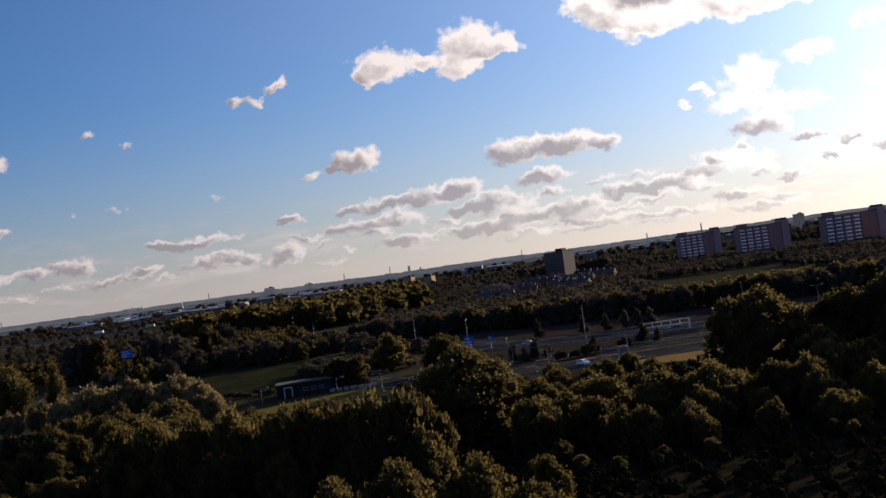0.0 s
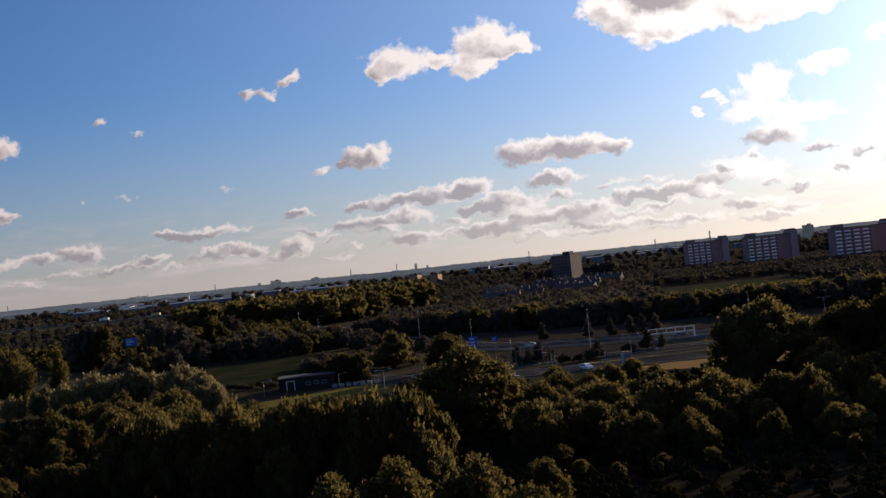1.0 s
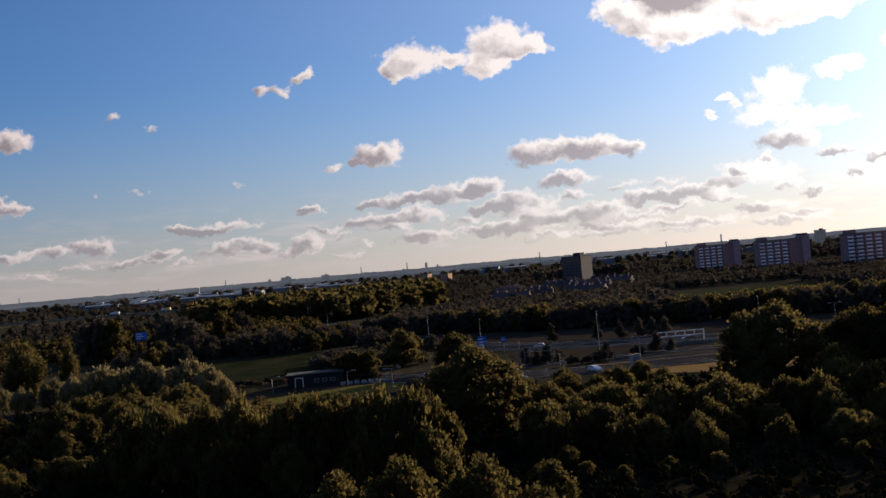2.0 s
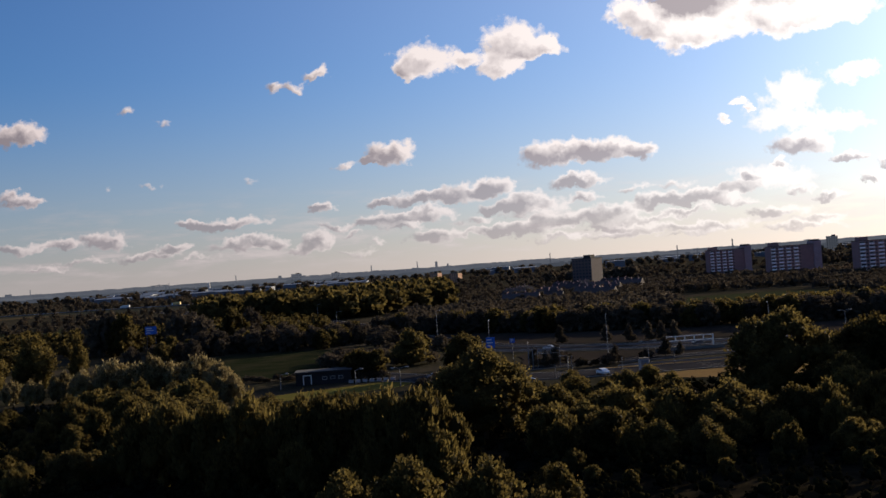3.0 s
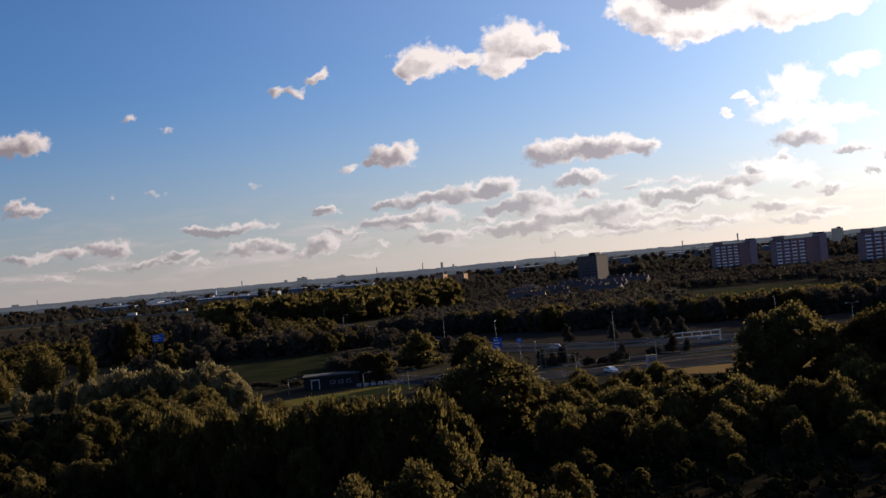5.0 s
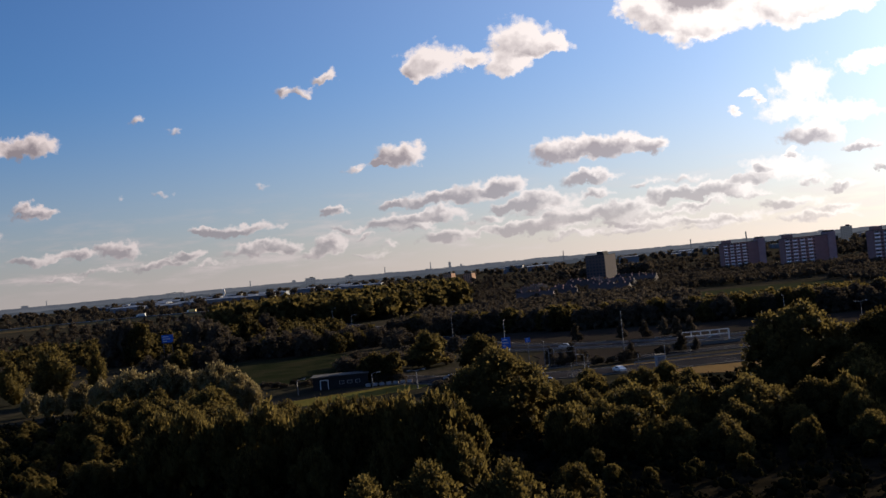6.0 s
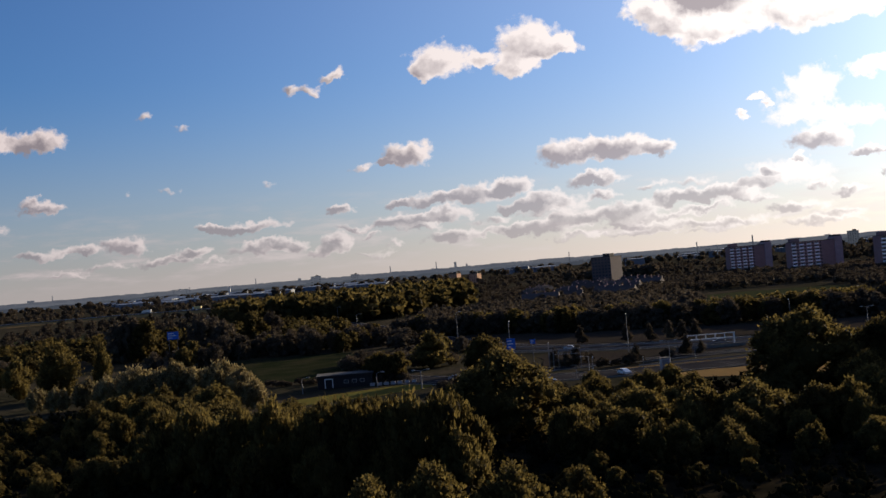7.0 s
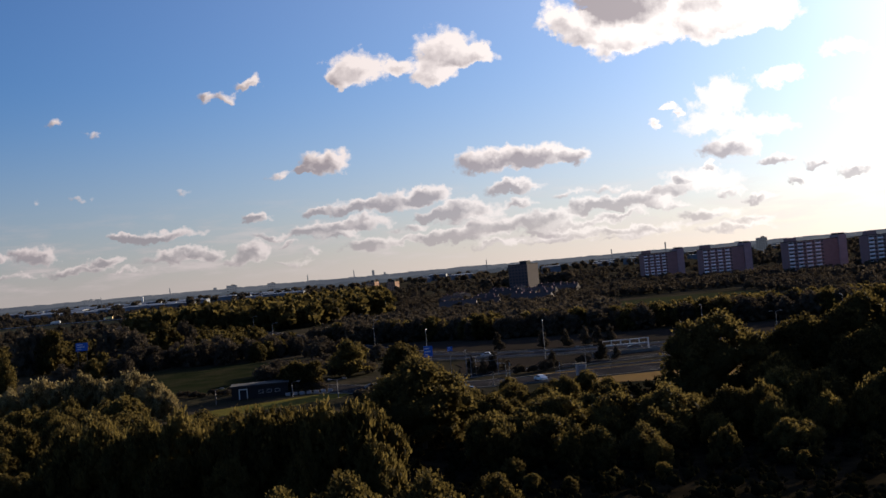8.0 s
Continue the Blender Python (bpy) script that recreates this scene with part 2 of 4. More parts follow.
def material(name, base, rough=0.8, vary=0.25, scale=1.0, bump=0.0, metal=0.0, second=None, island=0.0, objects=0.0, translucent=0.0, spec=0.3, coords="Object"):
    """A surface of one base colour, broken by two scales of noise, and by piece or by object."""
    m = bpy.data.materials.new(name)
    m.use_nodes = True
    t = m.node_tree
    t.nodes.clear()
    L = t.links.new
    out = t.nodes.new("ShaderNodeOutputMaterial")
    b = t.nodes.new("ShaderNodeBsdfPrincipled")
    b.inputs["Roughness"].default_value = rough
    b.inputs["Metallic"].default_value = metal
    b.inputs["Specular IOR Level"].default_value = spec
    co = t.nodes.new("ShaderNodeTexCoord").outputs[coords] if coords != "World" else t.nodes.new("ShaderNodeNewGeometry").outputs["Position"]
    big, fine = t.nodes.new("ShaderNodeTexNoise"), t.nodes.new("ShaderNodeTexNoise")
    for n, s, d in ((big, scale, 5), (fine, scale * 11, 4)):
        n.inputs["Scale"].default_value = s
        n.inputs["Detail"].default_value = d
        L(co, n.inputs["Vector"])

    def mth(op, a, bb):
        n = t.nodes.new("ShaderNodeMath")
        n.operation = op
        for i, s in enumerate((a, bb)):
            if isinstance(s, (int, float)):
                n.inputs[i].default_value = s
            else:
                L(s, n.inputs[i])
        return n.outputs[0]

    value = mth("ADD", mth("MULTIPLY", mth("SUBTRACT", big.outputs["Fac"], 0.5), vary * 2.4), mth("MULTIPLY", mth("SUBTRACT", fine.outputs["Fac"], 0.5), vary * 1.4))
    if island:
        value = mth("ADD", value, mth("MULTIPLY", mth("SUBTRACT", t.nodes.new("ShaderNodeNewGeometry").outputs["Random Per Island"], 0.5), island))
    if objects:
        value = mth("ADD", value, mth("MULTIPLY", mth("SUBTRACT", t.nodes.new("ShaderNodeObjectInfo").outputs["Random"], 0.5), objects))
    gain = mth("MAXIMUM", mth("ADD", value, 1.0), 0.15)
    mix = t.nodes.new("ShaderNodeMix")
    mix.data_type = "RGBA"
    mix.inputs[6].default_value = (*base, 1)
    mix.inputs[7].default_value = (*(second or base), 1)
    ramp = t.nodes.new("ShaderNodeMapRange")
    ramp.inputs[1].default_value, ramp.inputs[2].default_value = 0.38, 0.62
    L(big.outputs["Fac"], ramp.inputs[0])
    L(ramp.outputs[0], mix.inputs[0])
    scaled = t.nodes.new("ShaderNodeVectorMath")
    scaled.operation = "SCALE"
    L(mix.outputs[2], scaled.inputs[0])
    L(gain, scaled.inputs["Scale"])
    L(scaled.outputs[0], b.inputs["Base Color"])
    shader = b.outputs[0]
    if bump:
        bm = t.nodes.new("ShaderNodeBump")
        bm.inputs["Strength"].default_value = bump
        bm.inputs["Distance"].default_value = 0.1 / max(scale, 0.05)
        L(fine.outputs["Fac"], bm.inputs["Height"])
        L(bm.outputs[0], b.inputs["Normal"])
    if translucent:
        tr = t.nodes.new("ShaderNodeBsdfTranslucent")
        L(scaled.outputs[0], tr.inputs[0])
        ms = t.nodes.new("ShaderNodeMixShader")
        ms.inputs[0].default_value = translucent
        L(shader, ms.inputs[1])
        L(tr.outputs[0], ms.inputs[2])
        shader = ms.outputs[0]
    L(shader, out.inputs[0])
    return m


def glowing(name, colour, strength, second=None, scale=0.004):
    """Far distance: the haze of kilometres of lit air, painted on as emission."""
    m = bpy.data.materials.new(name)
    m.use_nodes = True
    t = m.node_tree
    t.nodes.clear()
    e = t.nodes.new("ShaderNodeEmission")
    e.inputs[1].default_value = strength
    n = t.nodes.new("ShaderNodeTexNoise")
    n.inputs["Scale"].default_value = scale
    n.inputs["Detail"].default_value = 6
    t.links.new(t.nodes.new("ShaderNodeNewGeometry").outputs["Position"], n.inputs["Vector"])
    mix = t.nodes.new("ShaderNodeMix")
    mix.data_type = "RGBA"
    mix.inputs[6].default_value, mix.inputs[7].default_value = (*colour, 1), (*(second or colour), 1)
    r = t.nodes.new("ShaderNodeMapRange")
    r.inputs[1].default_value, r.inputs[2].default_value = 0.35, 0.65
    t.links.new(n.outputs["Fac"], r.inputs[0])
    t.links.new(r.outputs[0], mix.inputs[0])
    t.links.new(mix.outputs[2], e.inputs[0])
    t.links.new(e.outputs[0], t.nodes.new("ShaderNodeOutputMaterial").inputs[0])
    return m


M = {}
M["leaf"] = material("leaf_green", (0.068, 0.052, 0.018), 0.7, 0.30, 0.4, island=0.9, objects=0.5, translucent=0.62, spec=0.05)
M["leaf_yellow"] = material("leaf_olive", (0.088, 0.067, 0.022), 0.7, 0.30, 0.4, island=0.9, objects=0.5, translucent=0.62, spec=0.05)
M["leaf_willow"] = material("leaf_silver", (0.185, 0.145, 0.070), 0.7, 0.30, 0.4, island=0.9, objects=0.5, translucent=0.50, spec=0.05)
M["leaf_dark"] = material("leaf_dark", (0.064, 0.051, 0.037), 0.85, 0.30, 0.3, island=0.5, objects=0.5, translucent=0.3, spec=0.02)
# undergrowth with the shade beneath the trees put into its base colour
M["shaded_scrub"] = material("shade_undergrowth", (0.012, 0.011, 0.005), 0.9, 0.35, 0.4, island=0.8, translucent=0.1, spec=0.0)
M["bark"] = material("bark", (0.09, 0.07, 0.05), 0.9, 0.4, 2.0, 0.5)
M["ground"] = material("rough_grass_and_soil", (0.030, 0.028, 0.018), 0.95, 0.45, 0.03, 0.3, second=(0.042, 0.035, 0.025), coords="World", spec=0.0)
M["verge"] = material("dry_verge_grass", (0.036, 0.029, 0.025), 0.95, 0.35, 0.09, 0.3, second=(0.028, 0.024, 0.019), coords="World", spec=0.0)
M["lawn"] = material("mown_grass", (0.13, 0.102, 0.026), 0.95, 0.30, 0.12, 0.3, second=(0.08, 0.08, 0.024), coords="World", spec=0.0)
M["pitch"] = material("worn_pitch_grass", (0.034, 0.037, 0.020), 0.95, 0.35, 0.05, 0.3, second=(0.032, 0.036, 0.017), coords="World", spec=0.0)
# dry grass with the low sun's orange put into its colour
M["straw"] = material("sunlit_dry_grass", (0.22, 0.14, 0.06), 0.95, 0.30, 0.15, 0.3, second=(0.16, 0.105, 0.045), coords="World", spec=0.0)
# forest soil, painted near black to stand in for the wood's shade
M["shaded_floor"] = material("shade_soil", (0.014, 0.012, 0.008), 0.95, 0.45, 0.3, 0.3, second=(0.020, 0.016, 0.010), coords="World", spec=0.0)
# grass of the meadow, its shade put into the green
M["meadow"] = material("shaded_meadow_grass", (0.016, 0.021, 0.010), 0.95, 0.5, 0.09, 0.3, second=(0.023, 0.022, 0.012), coords="World", spec=0.0)
M["asphalt"] = material("asphalt", (0.026, 0.025, 0.027), 0.8, 0.3, 0.15, 0.15, second=(0.034, 0.032, 0.034), coords="World", spec=0.0)
M["kerb"] = material("kerb_concrete", (0.14, 0.125, 0.11), 0.85, 0.25, 0.8, coords="World")
M["paint"] = material("road_paint", (0.14, 0.135, 0.13), 0.8, 0.5, 1.5, coords="World")
M["steel"] = material("galvanised_steel", (0.17, 0.17, 0.18), 0.5, 0.18, 2.0, metal=0.5)
M["lamp_glass"] = material("lamp_glass", (0.55, 0.55, 0.52), 0.3, 0.05, 2.0)
M["blue"] = material("sign_blue", (0.015, 0.10, 0.42), 0.5, 0.12, 1.0)
M["white"] = material("white_paint", (0.62, 0.60, 0.57), 0.55, 0.10, 1.0)
M["black"] = material("black_rubber", (0.025, 0.025, 0.026), 0.8, 0.2, 2.0)
M["brick"] = material("red_brick", (0.26, 0.15, 0.145), 0.9, 0.20, 0.35, objects=0.2)
M["brick_pale"] = material("mauve_brick", (0.30, 0.21, 0.22), 0.9, 0.18, 0.25)
M["brick_orange"] = material("sunlit_brick", (0.42, 0.24, 0.15), 0.9, 0.18, 0.25)
M["brown_brick"] = material("brown_brick", (0.085, 0.066, 0.068), 0.9, 0.2, 0.3)
M["concrete"] = material("grey_concrete", (0.30, 0.28, 0.28), 0.9, 0.2, 0.3)
M["balcony"] = material("balcony_panel", (0.80, 0.80, 0.82), 0.6, 0.12, 0.6, objects=0.35)
M["glass"] = material("window_glass", (0.035, 0.042, 0.055), 0.12, 0.1, 0.5, spec=0.6)
M["roof"] = material("roof_felt", (0.035, 0.033, 0.034), 0.9, 0.25, 0.3)
M["tile"] = material("roof_tile", (0.06, 0.045, 0.042), 0.85, 0.3, 0.4, objects=0.6)
M["house"] = material("house_brick", (0.08, 0.06, 0.052), 0.9, 0.25, 0.4, objects=0.5)
M["dark_wood"] = material("dark_boards", (0.020, 0.018, 0.018), 0.85, 0.3, 1.2)
M["shed"] = material("pale_cladding", (0.11, 0.125, 0.15), 0.6, 0.2, 0.05, objects=0.5)
M["shed_roof"] = material("pale_roof", (0.12, 0.14, 0.17), 0.6, 0.2, 0.05, objects=0.6)
M["yellow"] = material("yellow_paint", (0.62, 0.44, 0.16), 0.5, 0.1, 1.0)
M["car_white"] = material("car_white", (0.75, 0.75, 0.74), 0.25, 0.04, 1.0, spec=0.5)
M["car_dark"] = material("car_dark", (0.03, 0.035, 0.05), 0.25, 0.04, 1.0, spec=0.5)
M["car_grey"] = material("car_grey", (0.28, 0.29, 0.31), 0.3, 0.04, 1.0, metal=0.4)
M["haze_town"] = glowing("haze_glow", FAR_A, 1.0, FAR_B)
M["haze_dark"] = glowing("haze_glow_near", FAR_C, 1.0, FAR_D)

# ---------------------------------------------------------------- building helpers


def link_mesh(name, verts, faces, mat, parent=None, label="", smooth=False):
    me = bpy.data.meshes.new(name)
    me.from_pydata(verts, [], faces)
    me.materials.append(M[mat] if isinstance(mat, str) else mat)
    if smooth:
        me.shade_smooth()
    ob = new(name, me)
    if parent is not None:
        ob.parent = parent
    if label:
        ob["label"] = label
    return ob


def part(name, bm, mat, parent=None, label="", bevel=0.0):
    if bevel:
        bmesh.ops.bevel(bm, geom=list(bm.edges), offset=bevel, segments=1, affect="EDGES")
    bmesh.ops.recalc_face_normals(bm, faces=bm.faces)
    me = bpy.data.meshes.new(name)
    bm.to_mesh(me)
    bm.free()
    me.materials.append(M[mat])
    ob = new(name, me)
    if parent is not None:
        ob.parent = parent
    if label:
        ob["label"] = label
    return ob


def thing(name, x, y, z=0.0, turn=0.0, label="", category="", group="", kind=""):
    ob = new(name)
    ob.matrix_basis = pose(x, y, z, 0, 0, turn)
    return tagged(ob, label, category, group, kind)


def add_box(bm, x0, x1, y0, y1, z0, z1):
    vs = [bm.verts.new((x, y, z)) for z in (z0, z1) for x, y in ((x0, y0), (x1, y0), (x1, y1), (x0, y1))]
    for f in ((3, 2, 1, 0), (4, 5, 6, 7), (0, 1, 5, 4), (1, 2, 6, 5), (2, 3, 7, 6), (3, 0, 4, 7)):
        bm.faces.new([vs[i] for i in f])
    return bm


def box(x0, x1, y0, y1, z0, z1):
    return add_box(bmesh.new(), x0, x1, y0, y1, z0, z1)


def tube(points, radii, sides=8, bm=None):
    """A tapered tube through the points."""
    bm = bm or bmesh.new()
    rings = []
    pts = [Vector(p) for p in points]
    for i, p in enumerate(pts):
        d = (pts[min(i + 1, len(pts) - 1)] - pts[max(i - 1, 0)]).normalized()
        a = d.orthogonal().normalized()
        b = d.cross(a)
        rings.append([bm.verts.new(p + (a * math.cos(k * math.tau / sides) + b * math.sin(k * math.tau / sides)) * radii[i]) for k in range(sides)])
    for r0, r1 in zip(rings, rings[1:]):
        for k in range(sides):
            bm.faces.new((r0[k], r0[(k + 1) % sides], r1[(k + 1) % sides], r1[k]))
    bm.faces.new(list(reversed(rings[0])))
    bm.faces.new(rings[-1])
    return bm


def spline(points, step=6.0):
    """Evenly spaced points along a smooth line in plan."""
    P = [np.array(p, float) for p in points]
    P = [2 * P[0] - P[1], *P, 2 * P[-1] - P[-2]]
    out = []
    for i in range(1, len(P) - 2):
        n = max(2, int(np.linalg.norm(P[i + 1] - P[i]) / step))
        for k in range(n):
            t = k / n
            out.append(0.5 * (2 * P[i] + (P[i + 1] - P[i - 1]) * t + (2 * P[i - 1] - 5 * P[i] + 4 * P[i + 1] - P[i + 2]) * t * t + (3 * P[i] - P[i - 1] - 3 * P[i + 1] + P[i + 2]) * t ** 3))
    out.append(P[-2])
    return np.array(out)


def offset_line(line, d):
    """The line moved d metres to its left."""
    t = np.gradient(line, axis=0)
    t /= np.linalg.norm(t, axis=1)[:, None]
    return line + np.stack([-t[:, 1], t[:, 0]], 1) * d


def ribbon(name, line, d0, d1, z0, z1, mat, parent=None, label="", jag=0.0):
    """A slab that follows a line, from d0 to d1 metres to its left, z0 to z1 high."""
    rng = np.random.default_rng(5)
    a, b = offset_line(line, d0), offset_line(line, d1)
    if jag:
        a, b = a + rng.normal(0, jag, a.shape), b + rng.normal(0, jag, b.shape)
    n = len(line)
    verts = [(*p, z) for z in (z1, z0) for q in (a, b) for p in q]
    faces = []
    for i in range(n - 1):
        faces += [(i, i + 1, n + i + 1, n + i), (2 * n + i, 2 * n + i + 1, i + 1, i), (n + i, n + i + 1, 3 * n + i + 1, 3 * n + i)]
    faces += [(0, n, 3 * n, 2 * n), (n - 1, 3 * n - 1, 4 * n - 1, 2 * n - 1)]
    return link_mesh(name, verts, faces, mat, parent, label)


def patch(name, outline, z, mat, label, category):
    """A piece of ground with a ragged outline, a little above the sheet."""
    line = spline(outline + [outline[0]], 4.0)[:-1]
    rng = np.random.default_rng(len(outline))
    line = line + rng.normal(0, 0.5, line.shape)
    n = len(line)
    verts = [(*p, z) for p in line] + [(*p, -0.2) for p in line]
    faces = [tuple(range(n))] + [(i, n + i, n + (i + 1) % n, (i + 1) % n) for i in range(n)]
    ob = link_mesh(name, verts, faces, mat)
    return tagged(ob, label, category, kind="structure")


# ---------------------------------------------------------------- ground and roads
def build_ground():
    xs = np.concatenate([np.linspace(-4500, -520, 18), np.linspace(-500, 500, 101), np.linspace(520, 4500, 18)])
    ys = np.concatenate([np.linspace(-900, -40, 12), np.linspace(-20, 1000, 103), np.linspace(1040, 4900, 30)])
    verts, faces = [], []
    for y in ys:
        for x in xs:
            far = min(1.0, abs(y) / 300)
            verts.append((x, y, -0.12 + 0.10 * noise.noise((x * 0.03, y * 0.03, 0)) * far))
    w = len(xs)
    for j in range(len(ys) - 1):
        for i in range(w - 1):
            faces.append((j * w + i, j * w + i + 1, (j + 1) * w + i + 1, (j + 1) * w + i))
    tagged(link_mesh("ground", verts, faces, "ground", smooth=True), "wide flat ground of rough grass and dark soil", "ground", kind="structure")


build_ground()
HIGHWAY = spline([(-330, 1240), (-160, 880), (-80, 680), (-42, 556), (-12, 448), (16, 378), (52, 348), (90, 337), (170, 322), (330, 280)], 8)
CROSS = spline([(-34, 322), (-18, 300), (6, 280), (34, 273), (74, 275), (150, 286), (330, 325)], 6)
SLIP = spline([(0, 284), (24, 296), (52, 300), (90, 304), (170, 300), (330, 262)], 6)


def build_road(label, line, half, lanes, kerbs=True):
    road = thing("road", 0, 0, 0, 0, label, "road", kind="structure")
    ribbon("carriageway", line, -half, half, -0.3, 0.03, "asphalt", road)
    if kerbs:
        for s in (-1, 1):
            ribbon("kerb", line, s * half - 0.15 + s * 0.15, s * half + 0.15 + s * 0.15, -0.3, 0.14, "kerb", road)
    for d in (-half + 0.6, half - 0.6):
        ribbon("edge_line", line, d - 0.07, d + 0.07, 0.02, 0.036, "paint", road)
    step = max(1, int(9 / np.linalg.norm(line[1] - line[0])))
    for d in lanes:
        side = offset_line(line, d)
        for i in range(0, len(side) - 2, max(2, step)):
            p, q = side[i], side[i] + (side[i + 1] - side[i]) * 0.55
            ribbon("lane_dash", np.array([p, q]), -0.09, 0.09, 0.02, 0.036, "paint", road)
    return road


patch("verge", [(-30, 470), (-8, 470), (45, 424), (104, 400), (200, 372), (330, 330), (330, 300), (180, 338), (95, 353), (55, 364), (20, 396), (-6, 448)], 0.0, "verge", "dry grey grass verge beside the highway", "grass")
patch("verge", [(22, 304), (50, 306), (90, 309), (160, 306), (160, 318), (92, 322), (52, 331), (26, 342)], 0.0, "verge", "dry grass strip between highway and slip road", "grass")
patch("verge", [(30, 284), (60, 284), (110, 289), (200, 296), (200, 290), (110, 284.5), (60, 281.5)], -0.01, "straw", "dry grass strip in a sunlit colour along the road", "grass")
patch("sunburnt_field", [(46, 262), (60, 264), (90, 264), (110, 268), (106, 250), (80, 242), (56, 250)], 0.0, "straw", "dry grass coloured orange as by low sun beside the road", "grass")
# dark sheet added where the wood's shade falls
patch("forest_floor", [(-60, 84), (60, 76), (112, 140), (140, 188), (112, 208), (60, 232), (8, 244), (-30, 236), (-48, 226), (-64, 250), (-126, 276), (-94, 180)], -0.005, "shaded_floor", "forest floor coloured near black for shade beneath the wood", "ground")
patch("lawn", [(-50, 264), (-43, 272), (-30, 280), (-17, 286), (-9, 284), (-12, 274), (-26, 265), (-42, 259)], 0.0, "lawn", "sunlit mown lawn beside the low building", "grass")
patch("meadow", [(-108, 425), (-52, 427), (-42, 404), (-39, 345), (-47, 322), (-76, 324), (-100, 352)], 0.0, "meadow", "green meadow darkened in colour for shade, framed by shrubs", "grass")
patch("playing_field", [(122, 600), (138, 652), (190, 664), (224, 648), (222, 615), (200, 590), (150, 590)], 0.0, "pitch", "pale green playing field behind the tree belt", "grass")
patch("playing_field", [(-420, 820), (-300, 880), (-220, 860), (-230, 780), (-320, 730), (-430, 740)], 0.0, "pitch", "pale dry field among the distant trees", "grass")
build_road("grey asphalt highway with white lane lines", HIGHWAY, 11.0, (-7, -3.5, 3.5, 7))
build_road("grey asphalt cross road with kerbs", CROSS, 7.5, (-3.6, 0, 3.6))
build_road("narrow asphalt slip road with kerbs", SLIP, 3.6, (0,))


def build_rail(line, d, label):
    rail = thing("guard_rail", 0, 0, 0, 0, label, "guard rail", "guard rails along the roads")
    side = offset_line(line, d)
    ribbon("beam", side, -0.04, 0.04, 0.45, 0.78, "steel", rail)
    post = None
    for i in range(0, len(side), 1):
        if post is None:
            post = part("post", box(-0.06, 0.06, 0.045, 0.15, -0.2, 0.76), "steel", rail)
        else:
            q = new("post", post.data)
            q.parent = rail
            post = q
        post.location = (side[i][0], side[i][1], 0)


near_part = HIGHWAY[(HIGHWAY[:, 0] > 0) & (HIGHWAY[:, 0] < 220)]
build_rail(near_part, -12.2, "galvanised steel guard rail beside the highway")
build_rail(near_part, 0.0, "galvanised steel guard rail in the highway median")
build_rail(CROSS[(CROSS[:, 0] > 45) & (CROSS[:, 0] < 200)], 8.6, "galvanised steel guard rail beside the cross road")

# ---------------------------------------------------------------- trees
rng = np.random.default_rng(11)


def ico(sub):
    bm = bmesh.new()
    bmesh.ops.create_icosphere(bm, subdivisions=sub, radius=1)
    v = np.array([x.co[:] for x in bm.verts])
    f = [tuple(y.index for y in x.verts) for x in bm.faces]
    bm.free()
    return v, f


ICO1 = ico(1)


def crown_arrays(r, lobes, count, size, slim=0.42, upward=0.3, core=0.80, spread=0.30):
    """Leaf sprays all over a set of lobes (x, y, z, rx, rz), and a dark lumpy heart inside each lobe."""
    lobes = np.array(lobes)
    area = lobes[:, 3] * (lobes[:, 3] + lobes[:, 4])
    area[-1] *= 0.35
    pick = r.choice(len(lobes), count, p=area / area.sum())
    d = r.normal(size=(count, 3))
    d[:, 2] = np.where(d[:, 2] < -0.45, -d[:, 2], d[:, 2])
    d /= np.linalg.norm(d, axis=1)[:, None]
    L = lobes[pick]
    rad = 1 + r.normal(0, 0.09, count) - np.abs(r.normal(0, spread * 0.3, count))
    rad += np.where(r.random(count) < 0.28, r.uniform(0.06, 0.42, count), 0)
    base = L[:, :3] + d * np.stack([L[:, 3], L[:, 3], L[:, 4]], 1) * rad[:, None]
    # leave out what lies deep inside another lobe
    keep = np.ones(count, bool)
    for l in lobes:
        q = (base - l[:3]) / np.array([l[3], l[3], l[4]])
        keep &= (q ** 2).sum(1) > 0.62
    base, d = base[keep], d[keep]
    n = len(base)
    axis = d + r.normal(0, 0.45, (n, 3))
    axis[:, 2] += upward * 2
    axis /= np.linalg.norm(axis, axis=1)[:, None]
    side = np.cross(axis, r.normal(size=(n, 3)))
    side /= np.linalg.norm(side, axis=1)[:, None] + 1e-9
    nor = np.cross(axis, side)
    s = size * r.uniform(0.55, 1.35, n)[:, None]
    v0 = base - axis * s * 0.35
    v2 = base + axis * s * 0.65
    mid = base + axis * s * 0.1 + nor * s * 0.12
    v1, v3 = mid + side * s * slim, mid - side * s * slim
    verts = np.stack([v0, v1, v2, v3], 1).reshape(-1, 3)
    k = np.arange(n) * 4
    tris = np.concatenate([np.stack([k, k + 1, k + 2], 1), np.stack([k, k + 2, k + 3], 1)])
    iv, jf = ICO1
    jf = np.array(jf)
    cv, cf, off = [], [], len(verts)
    for l in lobes:
        lump = iv * np.array([l[3], l[3], l[4]]) * core * (1 + r.normal(0, 0.10, (len(iv), 1))) + l[:3]
        cv.append(lump)
        cf.append(jf + off)
        off += len(iv)
    return np.concatenate([verts, *cv]), np.concatenate([tris, *cf])


